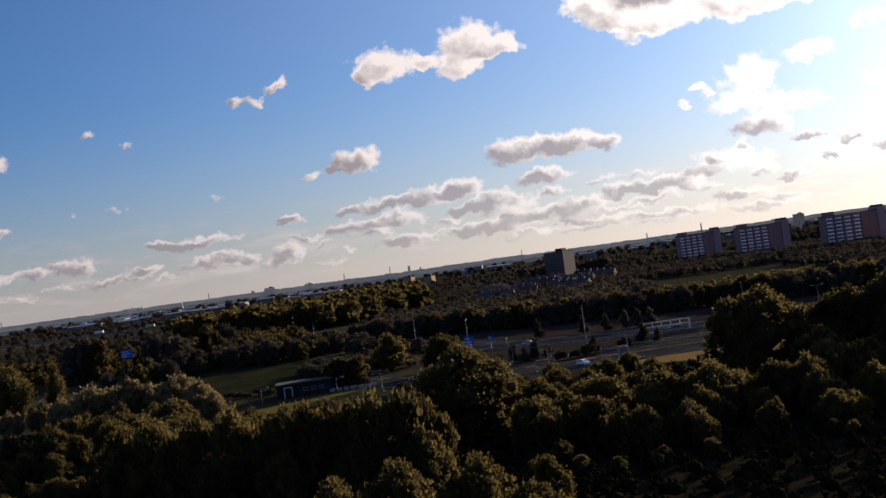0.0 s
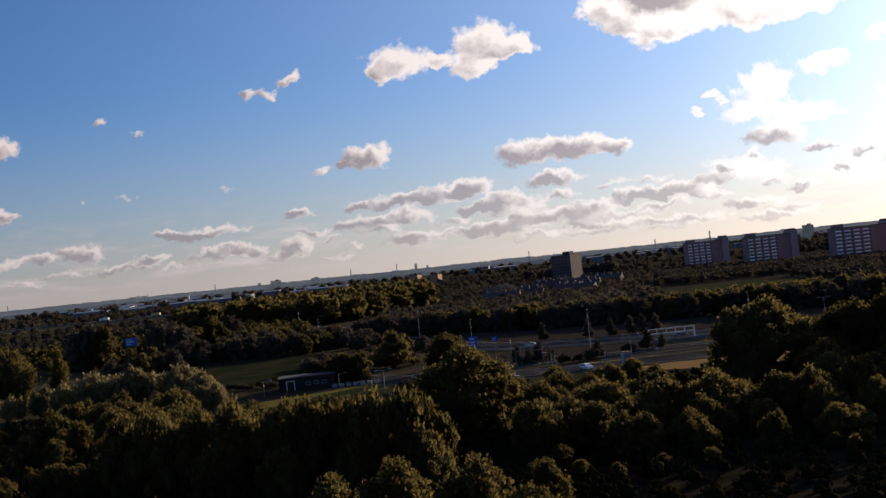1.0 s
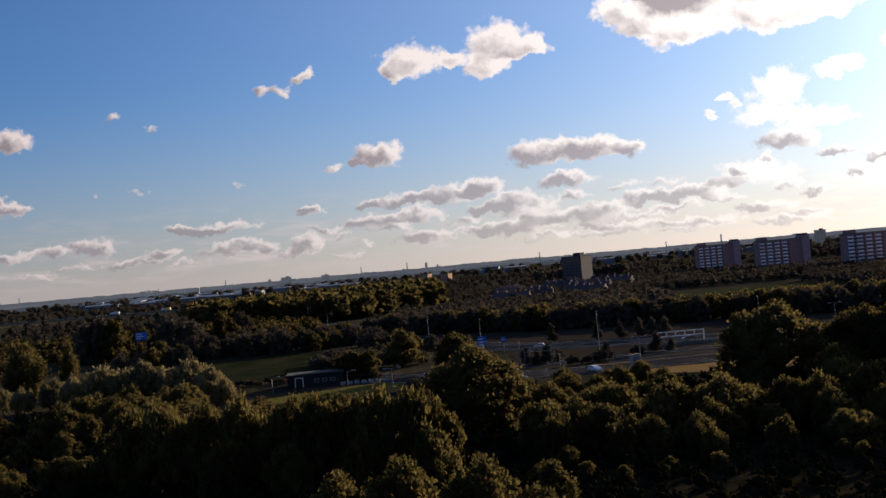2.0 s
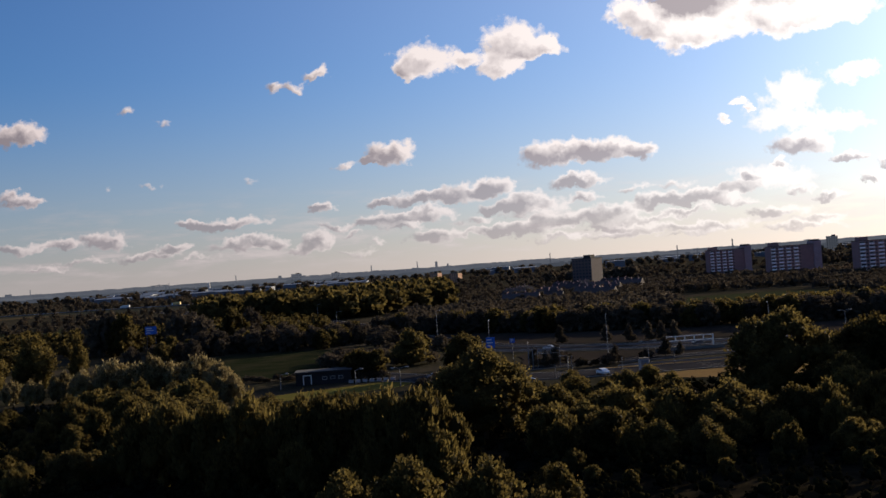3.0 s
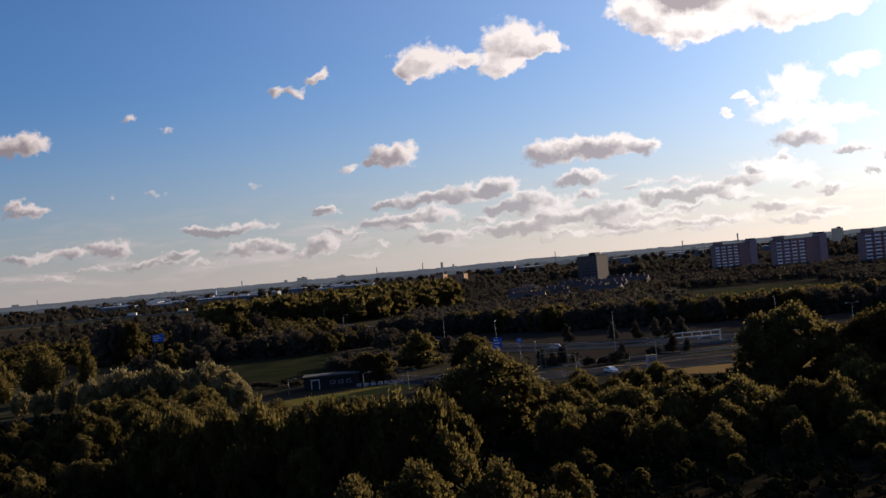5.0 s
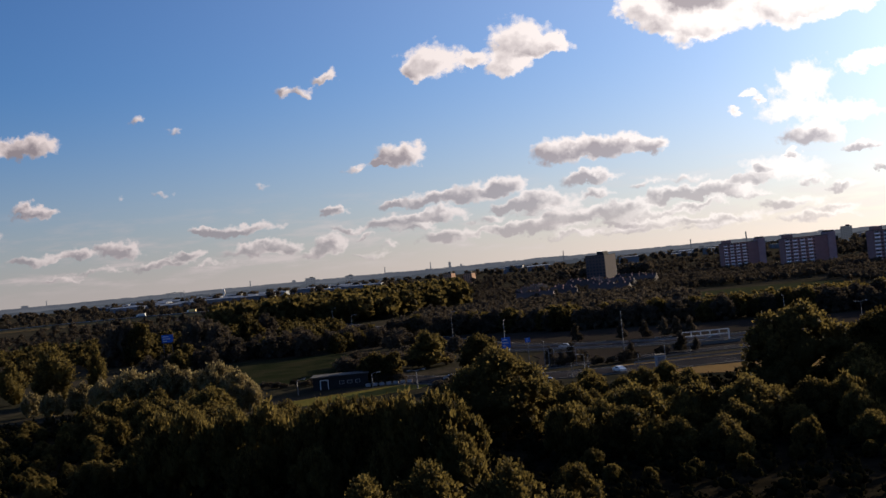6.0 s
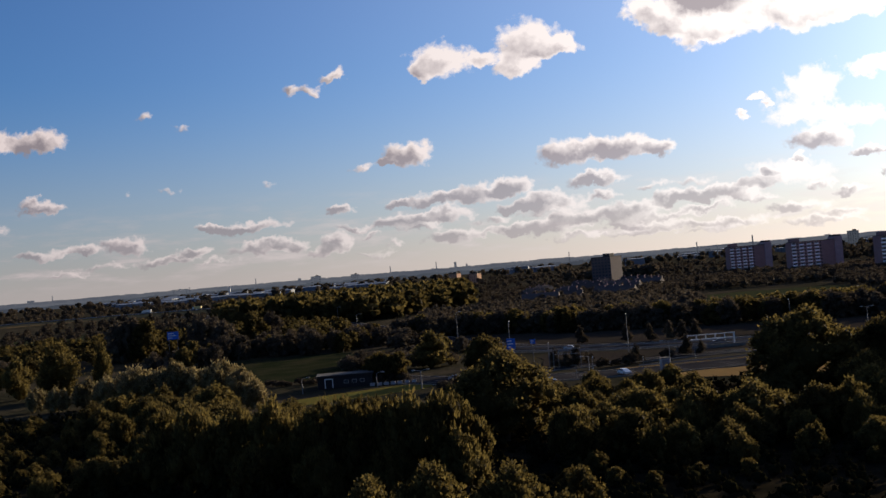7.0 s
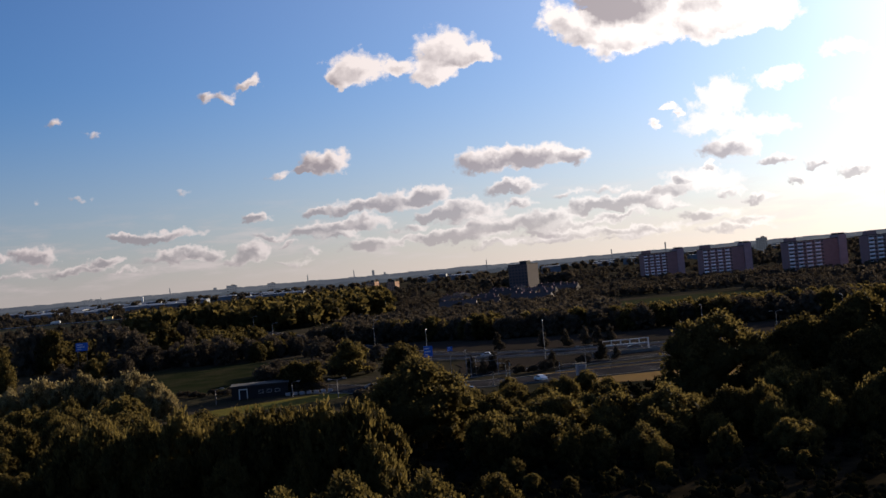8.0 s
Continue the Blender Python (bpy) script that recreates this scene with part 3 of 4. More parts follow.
def mesh_arrays(name, verts, tris, mat):
    me = bpy.data.meshes.new(name)
    me.vertices.add(len(verts))
    me.vertices.foreach_set("co", verts.astype(np.float32).ravel())
    me.loops.add(len(tris) * 3)
    me.loops.foreach_set("vertex_index", tris.astype(np.int32).ravel())
    me.polygons.add(len(tris))
    me.polygons.foreach_set("loop_start", np.arange(0, len(tris) * 3, 3, dtype=np.int32))
    me.polygons.foreach_set("loop_total", np.full(len(tris), 3, dtype=np.int32))
    me.update(calc_edges=True)
    me.validate()
    me.materials.append(M[mat])
    return me


def round_lobes(r, n, width=1.0, top=1.0, low=0.28, small=1.0, tall=1.15):
    """Lobes of a broad crown, for a tree one metre high in its own unit, scaled later: uneven tufts over a dome, and a heart."""
    out = []
    lean = r.uniform(-0.10, 0.10, 2)
    for i in range(n):
        h = (i + r.uniform(0.2, 0.8)) / n
        a = i * 2.4 + r.uniform(-0.5, 0.5)
        reach = math.sqrt(max(0.06, 1 - (1.75 * h - 0.70) ** 2)) * 0.5 * width
        q = r.uniform(0.50, 0.92) * reach
        s = r.uniform(0.075, 0.145) * small * (0.6 + 0.4 * width)
        z = low + (top - low - 0.10) * h + r.uniform(-0.05, 0.05)
        out.append((q * math.cos(a) + lean[0] * h, q * math.sin(a) + lean[1] * h, z, s, s * tall * r.uniform(0.8, 1.25)))
    out.append((0, 0, low + (top - low) * 0.42, 0.37 * width, 0.38 * (top - low)))
    return out


def column_lobes(r, n, width):
    out = []
    for i in range(n):
        h = (i + 0.5) / n
        a = r.uniform(0, math.tau)
        w = width * (0.55 + 0.45 * math.sin(math.pi * min(1, h * 1.1))) * (1.0 if h < 0.7 else 0.75)
        out.append((0.45 * w * math.cos(a), 0.45 * w * math.sin(a), 0.06 + 0.80 * h, w * 0.30, 0.13 + 0.04 * math.sin(7 * a)))
    return out


def cone_lobes(r, n, width):
    out = []
    for i in range(n):
        h = (i + 0.5) / n
        a = r.uniform(0, math.tau)
        w = width * (1 - 0.78 * h)
        out.append((0.25 * w * math.cos(a), 0.25 * w * math.sin(a), 0.10 + 0.84 * h, w * 0.5, 0.12))
    return out


PROTO = {}


def make_tree(kind, name, mat, lobes, count, size, height, label, category, slim=0.42, upward=0.3, group="", limbs=5):
    """A tree of that height: tapered trunk with limbs, and a crown of leaf sprays."""
    r = np.random.default_rng(len(PROTO) + 100)
    tree = thing(name, 0, 0, 0, 0, label, category, group)
    lob = [(x * height, y * height, z * height, a * height, b * height) for x, y, z, a, b in lobes]
    t = tube([(0, 0, -0.4), (0.02 * height, 0, height * 0.25), (-0.01 * height, 0.01 * height, height * 0.55), (0, 0, height * 0.8)], [height * 0.028, height * 0.021, height * 0.013, height * 0.005], 7)
    for i in range(limbs):
        l = lob[i % len(lob)]
        z = height * (0.22 + 0.08 * i)
        tube([(0, 0, z), (l[0] * 0.5, l[1] * 0.5, (z + l[2]) / 2), (l[0], l[1], l[2])], [height * 0.011, height * 0.007, height * 0.003], 5, t)
    part("trunk", t, "bark", tree)
    verts, tris = crown_arrays(r, lob, count, size, slim, upward)
    crown = new("crown", mesh_arrays("crown", verts, tris, mat))
    crown.parent = tree
    tree.location = (0, -400, -200)
    PROTO.setdefault(kind, []).append((tree, height))
    return tree


USED = set()


def plant(kind, x, y, height, wide=1.0, turn=None, pick=None, label="", group=""):
    """One tree of a kind in its place, scaled to its height."""
    protos = PROTO[kind]
    i = int(rng.integers(len(protos))) if pick is None else pick % len(protos)
    src, h0 = protos[i]
    turn = float(rng.uniform(0, 360)) if turn is None else turn
    s = height / h0
    m = Matrix.LocRotScale((x, y, -0.1), Euler((0, 0, radians(turn))), None)
    if src.name in USED:
        ob = copy_thing(src, m)
    else:
        USED.add(src.name)
        ob = src
        ob.matrix_basis = m
    ob.scale = (s * wide, s * wide, s)
    return tagged(ob, label, group=group)


def inside(x, y, poly):
    c = False
    for (x0, y0), (x1, y1) in zip(poly, poly[1:] + poly[:1]):
        if (y0 > y) != (y1 > y) and x < (x1 - x0) * (y - y0) / (y1 - y0) + x0:
            c = not c
    return c


def scatter(poly, spacing, r, jitter=0.42):
    xs = [p[0] for p in poly]
    ys = [p[1] for p in poly]
    out, row = [], 0
    y = min(ys)
    while y < max(ys):
        x = min(xs) + (spacing / 2 if row % 2 else 0)
        while x < max(xs):
            px, py = x + r.uniform(-jitter, jitter) * spacing, y + r.uniform(-jitter, jitter) * spacing
            if inside(px, py, poly):
                out.append((px, py))
            x += spacing
        y += spacing * 0.87
        row += 1
    return out


WOOD = "trees of the foreground wood"
for i in range(4):
    r = np.random.default_rng(20 + i)
    make_tree("broad", "broadleaf_tree", "leaf_yellow" if i % 2 else "leaf", round_lobes(r, 42, 1.02, 1.0, 0.10), 4600, 0.46, 10.0, "broad olive green tree with a lumpy crown in dense woodland", "tree", 0.40, 0.25, WOOD)
for i in range(3):
    r = np.random.default_rng(30 + i)
    make_tree("upright", "upright_tree", "leaf_yellow", round_lobes(r, 44, 0.98, 1.0, 0.10, 0.72, 2.1), 4400, 0.74, 11.0, "olive green tree with upright leafy shoots in dense woodland", "tree", 0.20, 1.1, WOOD)
for i in range(3):
    r = np.random.default_rng(35 + i)
    make_tree("small", "small_tree", "leaf" if i else "leaf_yellow", round_lobes(r, 34, 1.15, 1.0, 0.08, 1.05, 1.3), 3500, 0.42, 8.0, "small olive tree with a ragged rounded crown in woodland", "tree", 0.42, 0.35, WOOD)
for i in range(2):
    r = np.random.default_rng(40 + i)
    make_tree("willow", "willow_tree", "leaf_willow", round_lobes(r, 40, 1.15, 1.0, 0.08, 0.85, 1.5), 4200, 0.66, 10.0, "silvery grey willow with a ruffled rounded crown", "tree", 0.28, 0.5, "willows")
for i in range(2):
    r = np.random.default_rng(50 + i)
    make_tree("giant", "large_tree", "leaf", round_lobes(r, 90, 1.15, 1.0, 0.10, 0.72, 1.1), 10500, 0.56, 16.0, "large dark green tree with a broad domed crown", "tree", 0.40, 0.3, "large trees beside the road")
for i in range(3):
    r = np.random.default_rng(60 + i)
    make_tree("park", "park_tree", "leaf_dark" if i else "leaf", round_lobes(r, 26, 1.05, 1.0, 0.04, 1.0, 1.2), 1500, 0.92, 12.0, "dark green broadleaf tree in a dense tree belt", "tree", 0.45, 0.3, "trees of the middle distance")
r = np.random.default_rng(70)
make_tree("poplar", "poplar_tree", "leaf_yellow", column_lobes(r, 26, 0.42), 3600, 0.75, 18.0, "tall olive poplar with an upright crown", "tree", 0.30, 1.0, "poplars")
r = np.random.default_rng(71)
make_tree("column", "columnar_tree", "leaf", column_lobes(r, 18, 0.40), 1700, 0.7, 9.0, "slender columnar tree with upright shoots", "tree", 0.30, 1.0, "columnar trees")
r = np.random.default_rng(72)
make_tree("bushy", "conical_tree", "leaf_yellow", [(x, y, z, a, b) for x, y, z, a, b in cone_lobes(r, 9, 0.95) + column_lobes(r, 22, 0.62)], 3600, 0.6, 11.0, "broad conical olive tree beside the road", "tree", 0.30, 0.9)
make_tree("cone", "young_roadside_tree", "leaf_dark", cone_lobes(r, 7, 0.52), 900, 0.55, 6.0, "young conical roadside tree on the verge", "tree", 0.40, 0.4, "young roadside trees")
for i in range(2):
    r = np.random.default_rng(80 + i)
    make_tree("shrub", "shrub", "leaf_dark", [(x * 1.2, y * 1.2, z * 0.9, a * 1.3, b) for x, y, z, a, b in round_lobes(r, 14, 1.3, 1.0, 0.12)], 1000, 0.5, 4.0, "dark rounded shrub in a hedge belt", "shrub", 0.42, 0.3, "shrubs")


def build_foreground_wood():
    # single trees that stand out
    plant("giant", 5.8, 183, 15.0, 1.14, 30, 0, "large domed green tree rising from the wood")
    plant("broad", 1.0, 205, 10.5, 1.2)
    plant("broad", 4.6, 298, 10.4, 1.15)
    plant("giant", 64, 206, 16.6, 1.14, 80, 1, "large dark domed tree beside the sunlit field")
    for x, y, h, t in ((81, 208, 14.5, 10), (92, 203, 18.0, 200), (104, 196, 19.0, 60), (117, 192, 19.5, 300), (130, 188, 19.0, 150), (86, 186, 13.0, 95)):
        plant("giant", x, y, h, 1.08, t)
    for x, y, h in ((74, 208, 8.5), (77, 201, 7.5), (70, 196, 7.0), (58, 197, 6.5), (88, 192, 8.5), (98, 187, 9.0), (108, 182, 9.0)):
        plant("small", x, y, h, 1.2)
    for x, y, h, k in ((3.4, 103, 10.4, "broad"), (-4.5, 107, 10.3, "broad"), (-11.5, 110, 9.0, "broad"), (7.5, 99, 8.2, "broad"), (-8, 99, 7.4, "broad"), (11.5, 120, 6.6, "broad"), (-42, 99, 9.6, "broad")):
        plant(k, x, y, h, 0.95)
    # row with upright shoots
    for x, y, h in ((-4.0, 146, 12.4), (-8.5, 147, 12.6), (-13, 149, 11.6), (-18, 151, 12.2), (-23, 153, 11.6), (-29, 155, 12.4), (-35, 157, 11.6), (-41, 160, 11.8), (-1.5, 140, 8.6), (-11, 141, 7.4), (-21, 144, 7.0), (-31, 148, 7.0), (-47, 163, 11.0), (-6, 134, 6.0)):
        plant("upright", x, y, h, 1.05)
    # willows
    for x, y, h in ((-105, 292, 8.0), (-97, 288, 8.6), (-90, 286, 10.6), (-83, 284, 9.6), (-76, 280, 11.4), (-69, 277, 9.6), (-63, 272, 11.2), (-57, 266, 9.4), (-53, 262, 6.8), (-112, 290, 6.6), (-120, 296, 6.2)):
        plant("willow", x, y, h, 0.92)
    r = np.random.default_rng(3)
    for x, y in scatter([(-88, 175), (-48, 168), (-40, 178), (-46, 222), (-62, 250), (-128, 270)], 8.4, r):
        plant(("upright", "small", "broad")[int(r.integers(3))], x, y, max(3.0, float(r.uniform(5.4, 8.8)) - 0.30 * max(0, -x - 0.32 * y) - 0.18 * max(0, 205 - y)), 1.1)
    for x, y in scatter([(-70, 156), (-46, 152), (-50, 168), (-84, 172)], 8.0, r):
        plant("broad" if r.random() < 0.6 else "upright", x, y, max(2.2, float(r.uniform(4.5, 6.8)) - 0.28 * max(0, 160 - y) - 0.1 * max(0, -x - 0.33 * y)), 1.1)
    for x, y in scatter([(9, 136), (62, 136), (95, 140), (100, 158), (66, 166), (30, 184), (14, 178)], 7.4, r):
        plant(("upright", "upright", "small", "broad")[int(r.integers(4))], x, y, max(2.2, float(r.uniform(6.0, 9.0)) - 0.28 * max(0, 162 - y)), 1.12)
    for x, y in scatter([(-40, 168), (-2, 160), (2, 172), (-10, 200), (-30, 225), (-44, 225)], 8.0, r):
        plant("small", x, y, float(r.uniform(4.0, 6.5)), 1.1)
    for x, y in scatter([(16, 190), (46, 190), (50, 232), (24, 240), (12, 225)], 9.0, r):
        plant("small", x, y, float(r.uniform(3.6, 5.6)), 1.1)
    for x, y in scatter([(62, 168), (130, 150), (140, 176), (70, 190)], 9.0, r):
        plant("broad", x, y, float(r.uniform(7.5, 10.0)), 1.1)


def build_middle_trees():
    plant("bushy", -10.6, 330, 11.4, 1.1)
    plant("shrub", -16, 333, 5.0, 1.1)
    plant("shrub", -6, 334, 4.5, 1.1)
    for x, y, h in ((-25.2, 300, 9.0), (-22.4, 299, 8.4), (-19.2, 298, 8.8), (-27.5, 303, 7.5)):
        plant("column", x, y, h, 1.3)
        plant("shrub", x + 1, y - 2, 3.0, 1.0)
    for x, y, h in ((46.5, 295, 5.2), (62, 304, 6.0), (66, 303, 4.2), (24.5, 300, 5.6), (30.5, 299, 6.4), (62, 361, 6.0), (68.6, 361, 6.6), (72.8, 360, 6.4), (77.4, 361, 6.2), (40, 372, 6.5), (55, 366, 6.0), (27, 296, 4.6)):
        plant("cone", x, y, h, 1.1)
    for x, y, h in ((-40, 468, 8), (-34, 452, 7.5), (-28, 436, 7), (-22, 420, 7.5), (-16, 404, 6.5), (-9, 391, 6), (-2, 379, 5.5), (-24, 405, 6), (-14, 388, 5)):
        plant("park", x, y, h, 1.25)
    # poplars and dark trees along the meadow
    plant("poplar", -127.5, 330, 18.4, 1.3)
    plant("poplar", -114, 332, 17.2, 0.62)
    plant("poplar", -143, 338, 14.0, 1.1)
    for x, y, h in ((-150, 480, 18.8), (-156, 484, 17.5), (-143, 476, 17.0), (-119, 478, 16.6), (-114, 482, 15.4), (-98, 500, 16.0), (-92, 508, 15.0), (-105, 470, 14.0)):
        plant("park", x, y, h, 0.85)
    r = np.random.default_rng(8)
    for x, y in scatter([(-40, 341), (-16, 345), (-14, 362), (-38, 368)], 6.0, r):
        plant("shrub", x, y, float(r.uniform(3.5, 5.5)), 1.1)
    for x, y in scatter([(-64, 310), (-43, 306), (-43, 313), (-64, 318)], 3.6, r):
        plant("shrub", x, y, float(r.uniform(1.3, 2.1)), 1.1)
    for x, y in scatter([(-112, 432), (-48, 430), (-30, 440), (-44, 470), (-120, 470)], 9.0, r):
        plant("park", x, y, float(r.uniform(6.0, 9.5)), 1.1)
    for x, y in scatter([(-30, 475), (0, 474), (47, 430), (106, 406), (210, 378), (240, 366), (250, 384), (220, 395), (112, 422), (60, 448), (10, 495), (-25, 495)], 6.6, r):
        plant("park", x, y, float(r.uniform(7.2, 9.6)), 1.15)
    for x, y in scatter([(-240, 340), (-165, 345), (-165, 460), (-260, 460)], 13.0, r):
        plant("park", x, y, float(r.uniform(5.0, 8.5)), 1.1)
    for x, y in ((-112, 410), (-107, 407), (-101, 412), (-96, 405), (-118, 405)):
        plant("park", x, y, float(r.uniform(6.0, 8.0)), 1.0)
    for x, y in ((8, 283), (-3, 268), (-6, 262), (2, 258), (14, 250), (56, 300), (36, 289), (40, 290), (44, 291), (33, 304)):
        plant("shrub", x, y, float(r.uniform(2.0, 3.6)), 1.0)


build_foreground_wood()
build_middle_trees()


def far_wood(name, poly, spacing, low, high, mat, label, seed, count=110, size=2.6):
    """A far wood: crowns of joined leaf clumps over a stretch of ground."""
    r = np.random.default_rng(seed)
    V, T, off = [], [], 0
    protos = [crown_arrays(r, [(x * 12, y * 12, z * 12, a * 12, b * 12) for x, y, z, a, b in round_lobes(r, 6, 1.0, 1.0, 0.1)], count, size, 0.5, 0.3) for _ in range(5)]
    for x, y in scatter(poly, spacing, r):
        v, t = protos[int(r.integers(5))]
        s = r.uniform(low, high) / 12
        a = r.uniform(0, math.tau)
        rot = np.array([[math.cos(a), -math.sin(a), 0], [math.sin(a), math.cos(a), 0], [0, 0, 1]])
        V.append((v @ rot.T) * np.array([s * 1.15, s * 1.15, s]) + np.array([x, y, -0.3]))
        T.append(t + off)
        off += len(v)
    ob = new(name, mesh_arrays(name, np.concatenate(V), np.concatenate(T), mat))
    tagged(ob, label, "wood", kind="stuff")


# clumps coloured near black, as the shaded wood floor looks
far_wood("undergrowth", [(-62, 112), (60, 90), (110, 150), (135, 190), (60, 235), (8, 246), (-30, 240), (-46, 230), (-62, 255), (-125, 280), (-90, 180)], 4.2, 1.6, 3.4, "shaded_scrub", "tangled undergrowth darkened in colour for the wood's shade", 21, 34, 1.2)
far_wood("far_wood", [(250, 362), (330, 340), (420, 320), (430, 350), (260, 392)], 8, 7.5, 9.5, "leaf_dark", "tree belt along the highway", 22, 200, 1.2)
far_wood("far_wood", [(-30, 510), (10, 510), (75, 470), (112, 452), (118, 560), (100, 640), (-20, 640)], 11, 7.0, 9.5, "leaf_dark", "dense dark wood behind the highway belt", 11, 160, 1.7)
far_wood("far_wood", [(-240, 470), (-160, 490), (-60, 500), (-62, 600), (-110, 660), (-220, 640), (-300, 560)], 12, 6.0, 10.0, "leaf", "mixed wood beyond the meadow", 12, 190, 1.8)
far_wood("far_wood", [(-150, 700), (-40, 690), (10, 800), (0, 980), (-110, 1000), (-200, 860)], 15, 15, 20, "leaf", "distant wood of tall rounded trees", 1, 170, 2.2)
far_wood("far_wood", [(-420, 640), (-230, 660), (-190, 800), (-230, 1000), (-480, 1000), (-640, 800)], 19, 3.5, 7, "leaf_dark", "distant low wood on flat land", 2)
far_wood("far_wood", [(10, 645), (118, 645), (150, 715), (330, 715), (420, 740), (430, 930), (240, 1040), (20, 1040)], 11, 5, 8.2, "leaf_dark", "dark garden trees among distant houses", 3, 100, 2.0)
far_wood("far_wood", [(262, 560), (420, 470), (560, 500), (620, 760), (430, 830), (290, 700)], 14, 6, 9.5, "leaf_dark", "distant dark tree belt before the flats", 4)
far_wood("far_wood", [(214, 470), (300, 452), (420, 420), (420, 470), (264, 560), (226, 540)], 10, 4, 6.2, "leaf_dark", "low dark trees behind the highway belt", 34, 90, 1.8)
far_wood("far_wood", [(226, 540), (264, 560), (300, 700), (250, 715), (230, 660)], 11, 5, 7.5, "leaf_dark", "dark trees beside the playing field", 33, 160, 1.6)
far_wood("far_wood", [(118, 520), (215, 500), (300, 470), (300, 450), (212, 420), (118, 460)], 10, 5, 6.5, "leaf", "low shrubs along the playing field", 5)
far_wood("far_wood", [(-420, 1000), (60, 1040), (420, 1200), (420, 1900), (-200, 2000), (-150, 1300), (-420, 1150)], 36, 5, 9, "leaf_dark", "distant scattered woods on the plain", 6, 80, 3.5)
far_wood("far_wood", [(430, 850), (900, 700), (1500, 1500), (900, 1900), (420, 1500)], 40, 9, 14, "leaf_dark", "distant dark woods round the flats", 7, 80, 3.5)
far_wood("far_wood", [(215, 800), (330, 690), (450, 640), (520, 640), (470, 710), (360, 792), (300, 885), (262, 985), (232, 985)], 12, 3.5, 6.5, "leaf_dark", "low dark trees at the feet of the flats", 8, 170, 1.8)
far_wood("far_wood", [(-1400, 2000), (-200, 2100), (1300, 2000), (2200, 2600), (2000, 3600), (-1900, 3600)], 115, 9, 16, "leaf_dark", "woods and tree rows far across the plain", 9, 50, 6)
far_wood("far_wood", [(-1000, 1470), (-500, 1450), (-180, 1350), (-200, 2000), (-900, 2100)], 42, 6, 10, "leaf_dark", "tree rows beyond the raised road", 31, 60, 4)
far_wood("far_wood", [(120, 1240), (210, 1190), (230, 1225), (150, 1290)], 13, 12, 17, "leaf_dark", "tall dark trees beside the tower block", 10, 150, 2.6)

# ---------------------------------------------------------------- flats


def build_flat(x, y, turn, length, storeys, label):
    """A slab of flats: four bays of balconies, a blank brick wall, and a taller stair tower at one end."""
    flat_ob = thing("apartment_building", x, y, 0, turn, label, "apartment building", "slab blocks of flats")
    h, deep = storeys * 2.85 + 0.9, 12.0
    bays = length * 0.70
    part("wall", box(0, length, 0, deep, -0.3, h), "brick", flat_ob)
    part("roof", box(-0.3, length - 0.01, -0.3, deep + 0.3, h, h + 0.45), "roof", flat_ob, "dark flat roof edge")
    part("lift_house", box(1.5, 9, 3, 9, h + 0.45, h + 3.2), "brick", flat_ob, "small brick lift house on the roof")
    part("stair_tower", box(length, length + 6.5, -1.2, deep + 0.8, -0.3, h + 2.6), "brick_pale", flat_ob, "mauve brick stair tower")
    part("tower_cap", box(length + 0.5, length + 6, 1, deep - 1, h + 2.6, h + 4.0), "roof", flat_ob)
    width = bays / 4
    parapet = back = pane = None
    for b in range(4):
        x0 = 0.8 + b * width
        for s in range(storeys):
            z = 0.9 + s * 2.85
            if parapet is None:
                bm = box(0, width * 0.54, -1.3, -1.12, 0, 1.12)
                add_box(bm, 0, 0.15, -1.12, 0.0, 0, 1.12)
                add_box(bm, width * 0.54 - 0.15, width * 0.54, -1.12, 0.0, 0, 1.12)
                parapet = part("balcony", bm, "balcony", flat_ob, "white balcony parapet")
                back = part("window", box(0.2, width * 0.52, -0.06, 0.0, 0.1, 2.45), "white", flat_ob)
                pane = part("pane", box(0.32, width * 0.52 - 0.12, -0.09, -0.06, 0.9, 2.35), "glass", back)
            else:
                parapet = new("balcony", parapet.data)
                parapet.parent, parapet["label"] = flat_ob, "white balcony parapet"
                back = new("window", back.data)
                back.parent = flat_ob
                pane = new("pane", pane.data)
                pane.parent = back
            parapet.location = (x0, 0, z)
            back.location = (x0, 0, z)
    small = None
    for b in range(4):
        for s in range(storeys):
            loc = (0.8 + b * width + width * 0.68, 0, 0.9 + s * 2.85)
            small = new("small_window", small.data) if small else part("small_window", box(0, width * 0.22, -0.05, 0, 0.9, 2.2), "glass", flat_ob)
            small.parent, small.location = flat_ob, loc
    return flat_ob


build_flat(254.3, 1010.0, 4, 33.9, 9, "brick slab of flats with white balconies and stair tower")
build_flat(279.5, 905.0, 4, 37.8, 9, "brick slab of flats with white balconies and stair tower")
build_flat(319.5, 815.0, 4, 42.0, 9, "brick slab of flats with white balconies and stair tower")
build_flat(357.9, 760.0, 4, 39.1, 9, "brick slab of flats with white balconies and stair tower")


def build_tower(x, y, turn, w, deep, h, wall, label, cols, rows):
    tower = thing("tower_block", x, y, 0, turn, label, "tower block")
    part("wall", box(0, w, 0, deep, -0.3, h), wall, tower)
    part("roof", box(-0.2, w + 0.2, -0.2, deep + 0.2, h, h + 0.6), "roof", tower)
    part("lift_house", box(w * 0.45, w * 0.8, deep * 0.3, deep * 0.7, h + 0.6, h + 3.4), "roof", tower)
    win = None
    for c in range(cols):
        for s in range(rows):
            win = new("window", win.data) if win else part("window", box(0, w / cols * 0.55, -0.06, 0, 0, 1.5), "glass", tower)
            win.parent, win.location = tower, (w / cols * (c + 0.22), 0, 1.2 + s * (h - 1) / rows)
    return tower


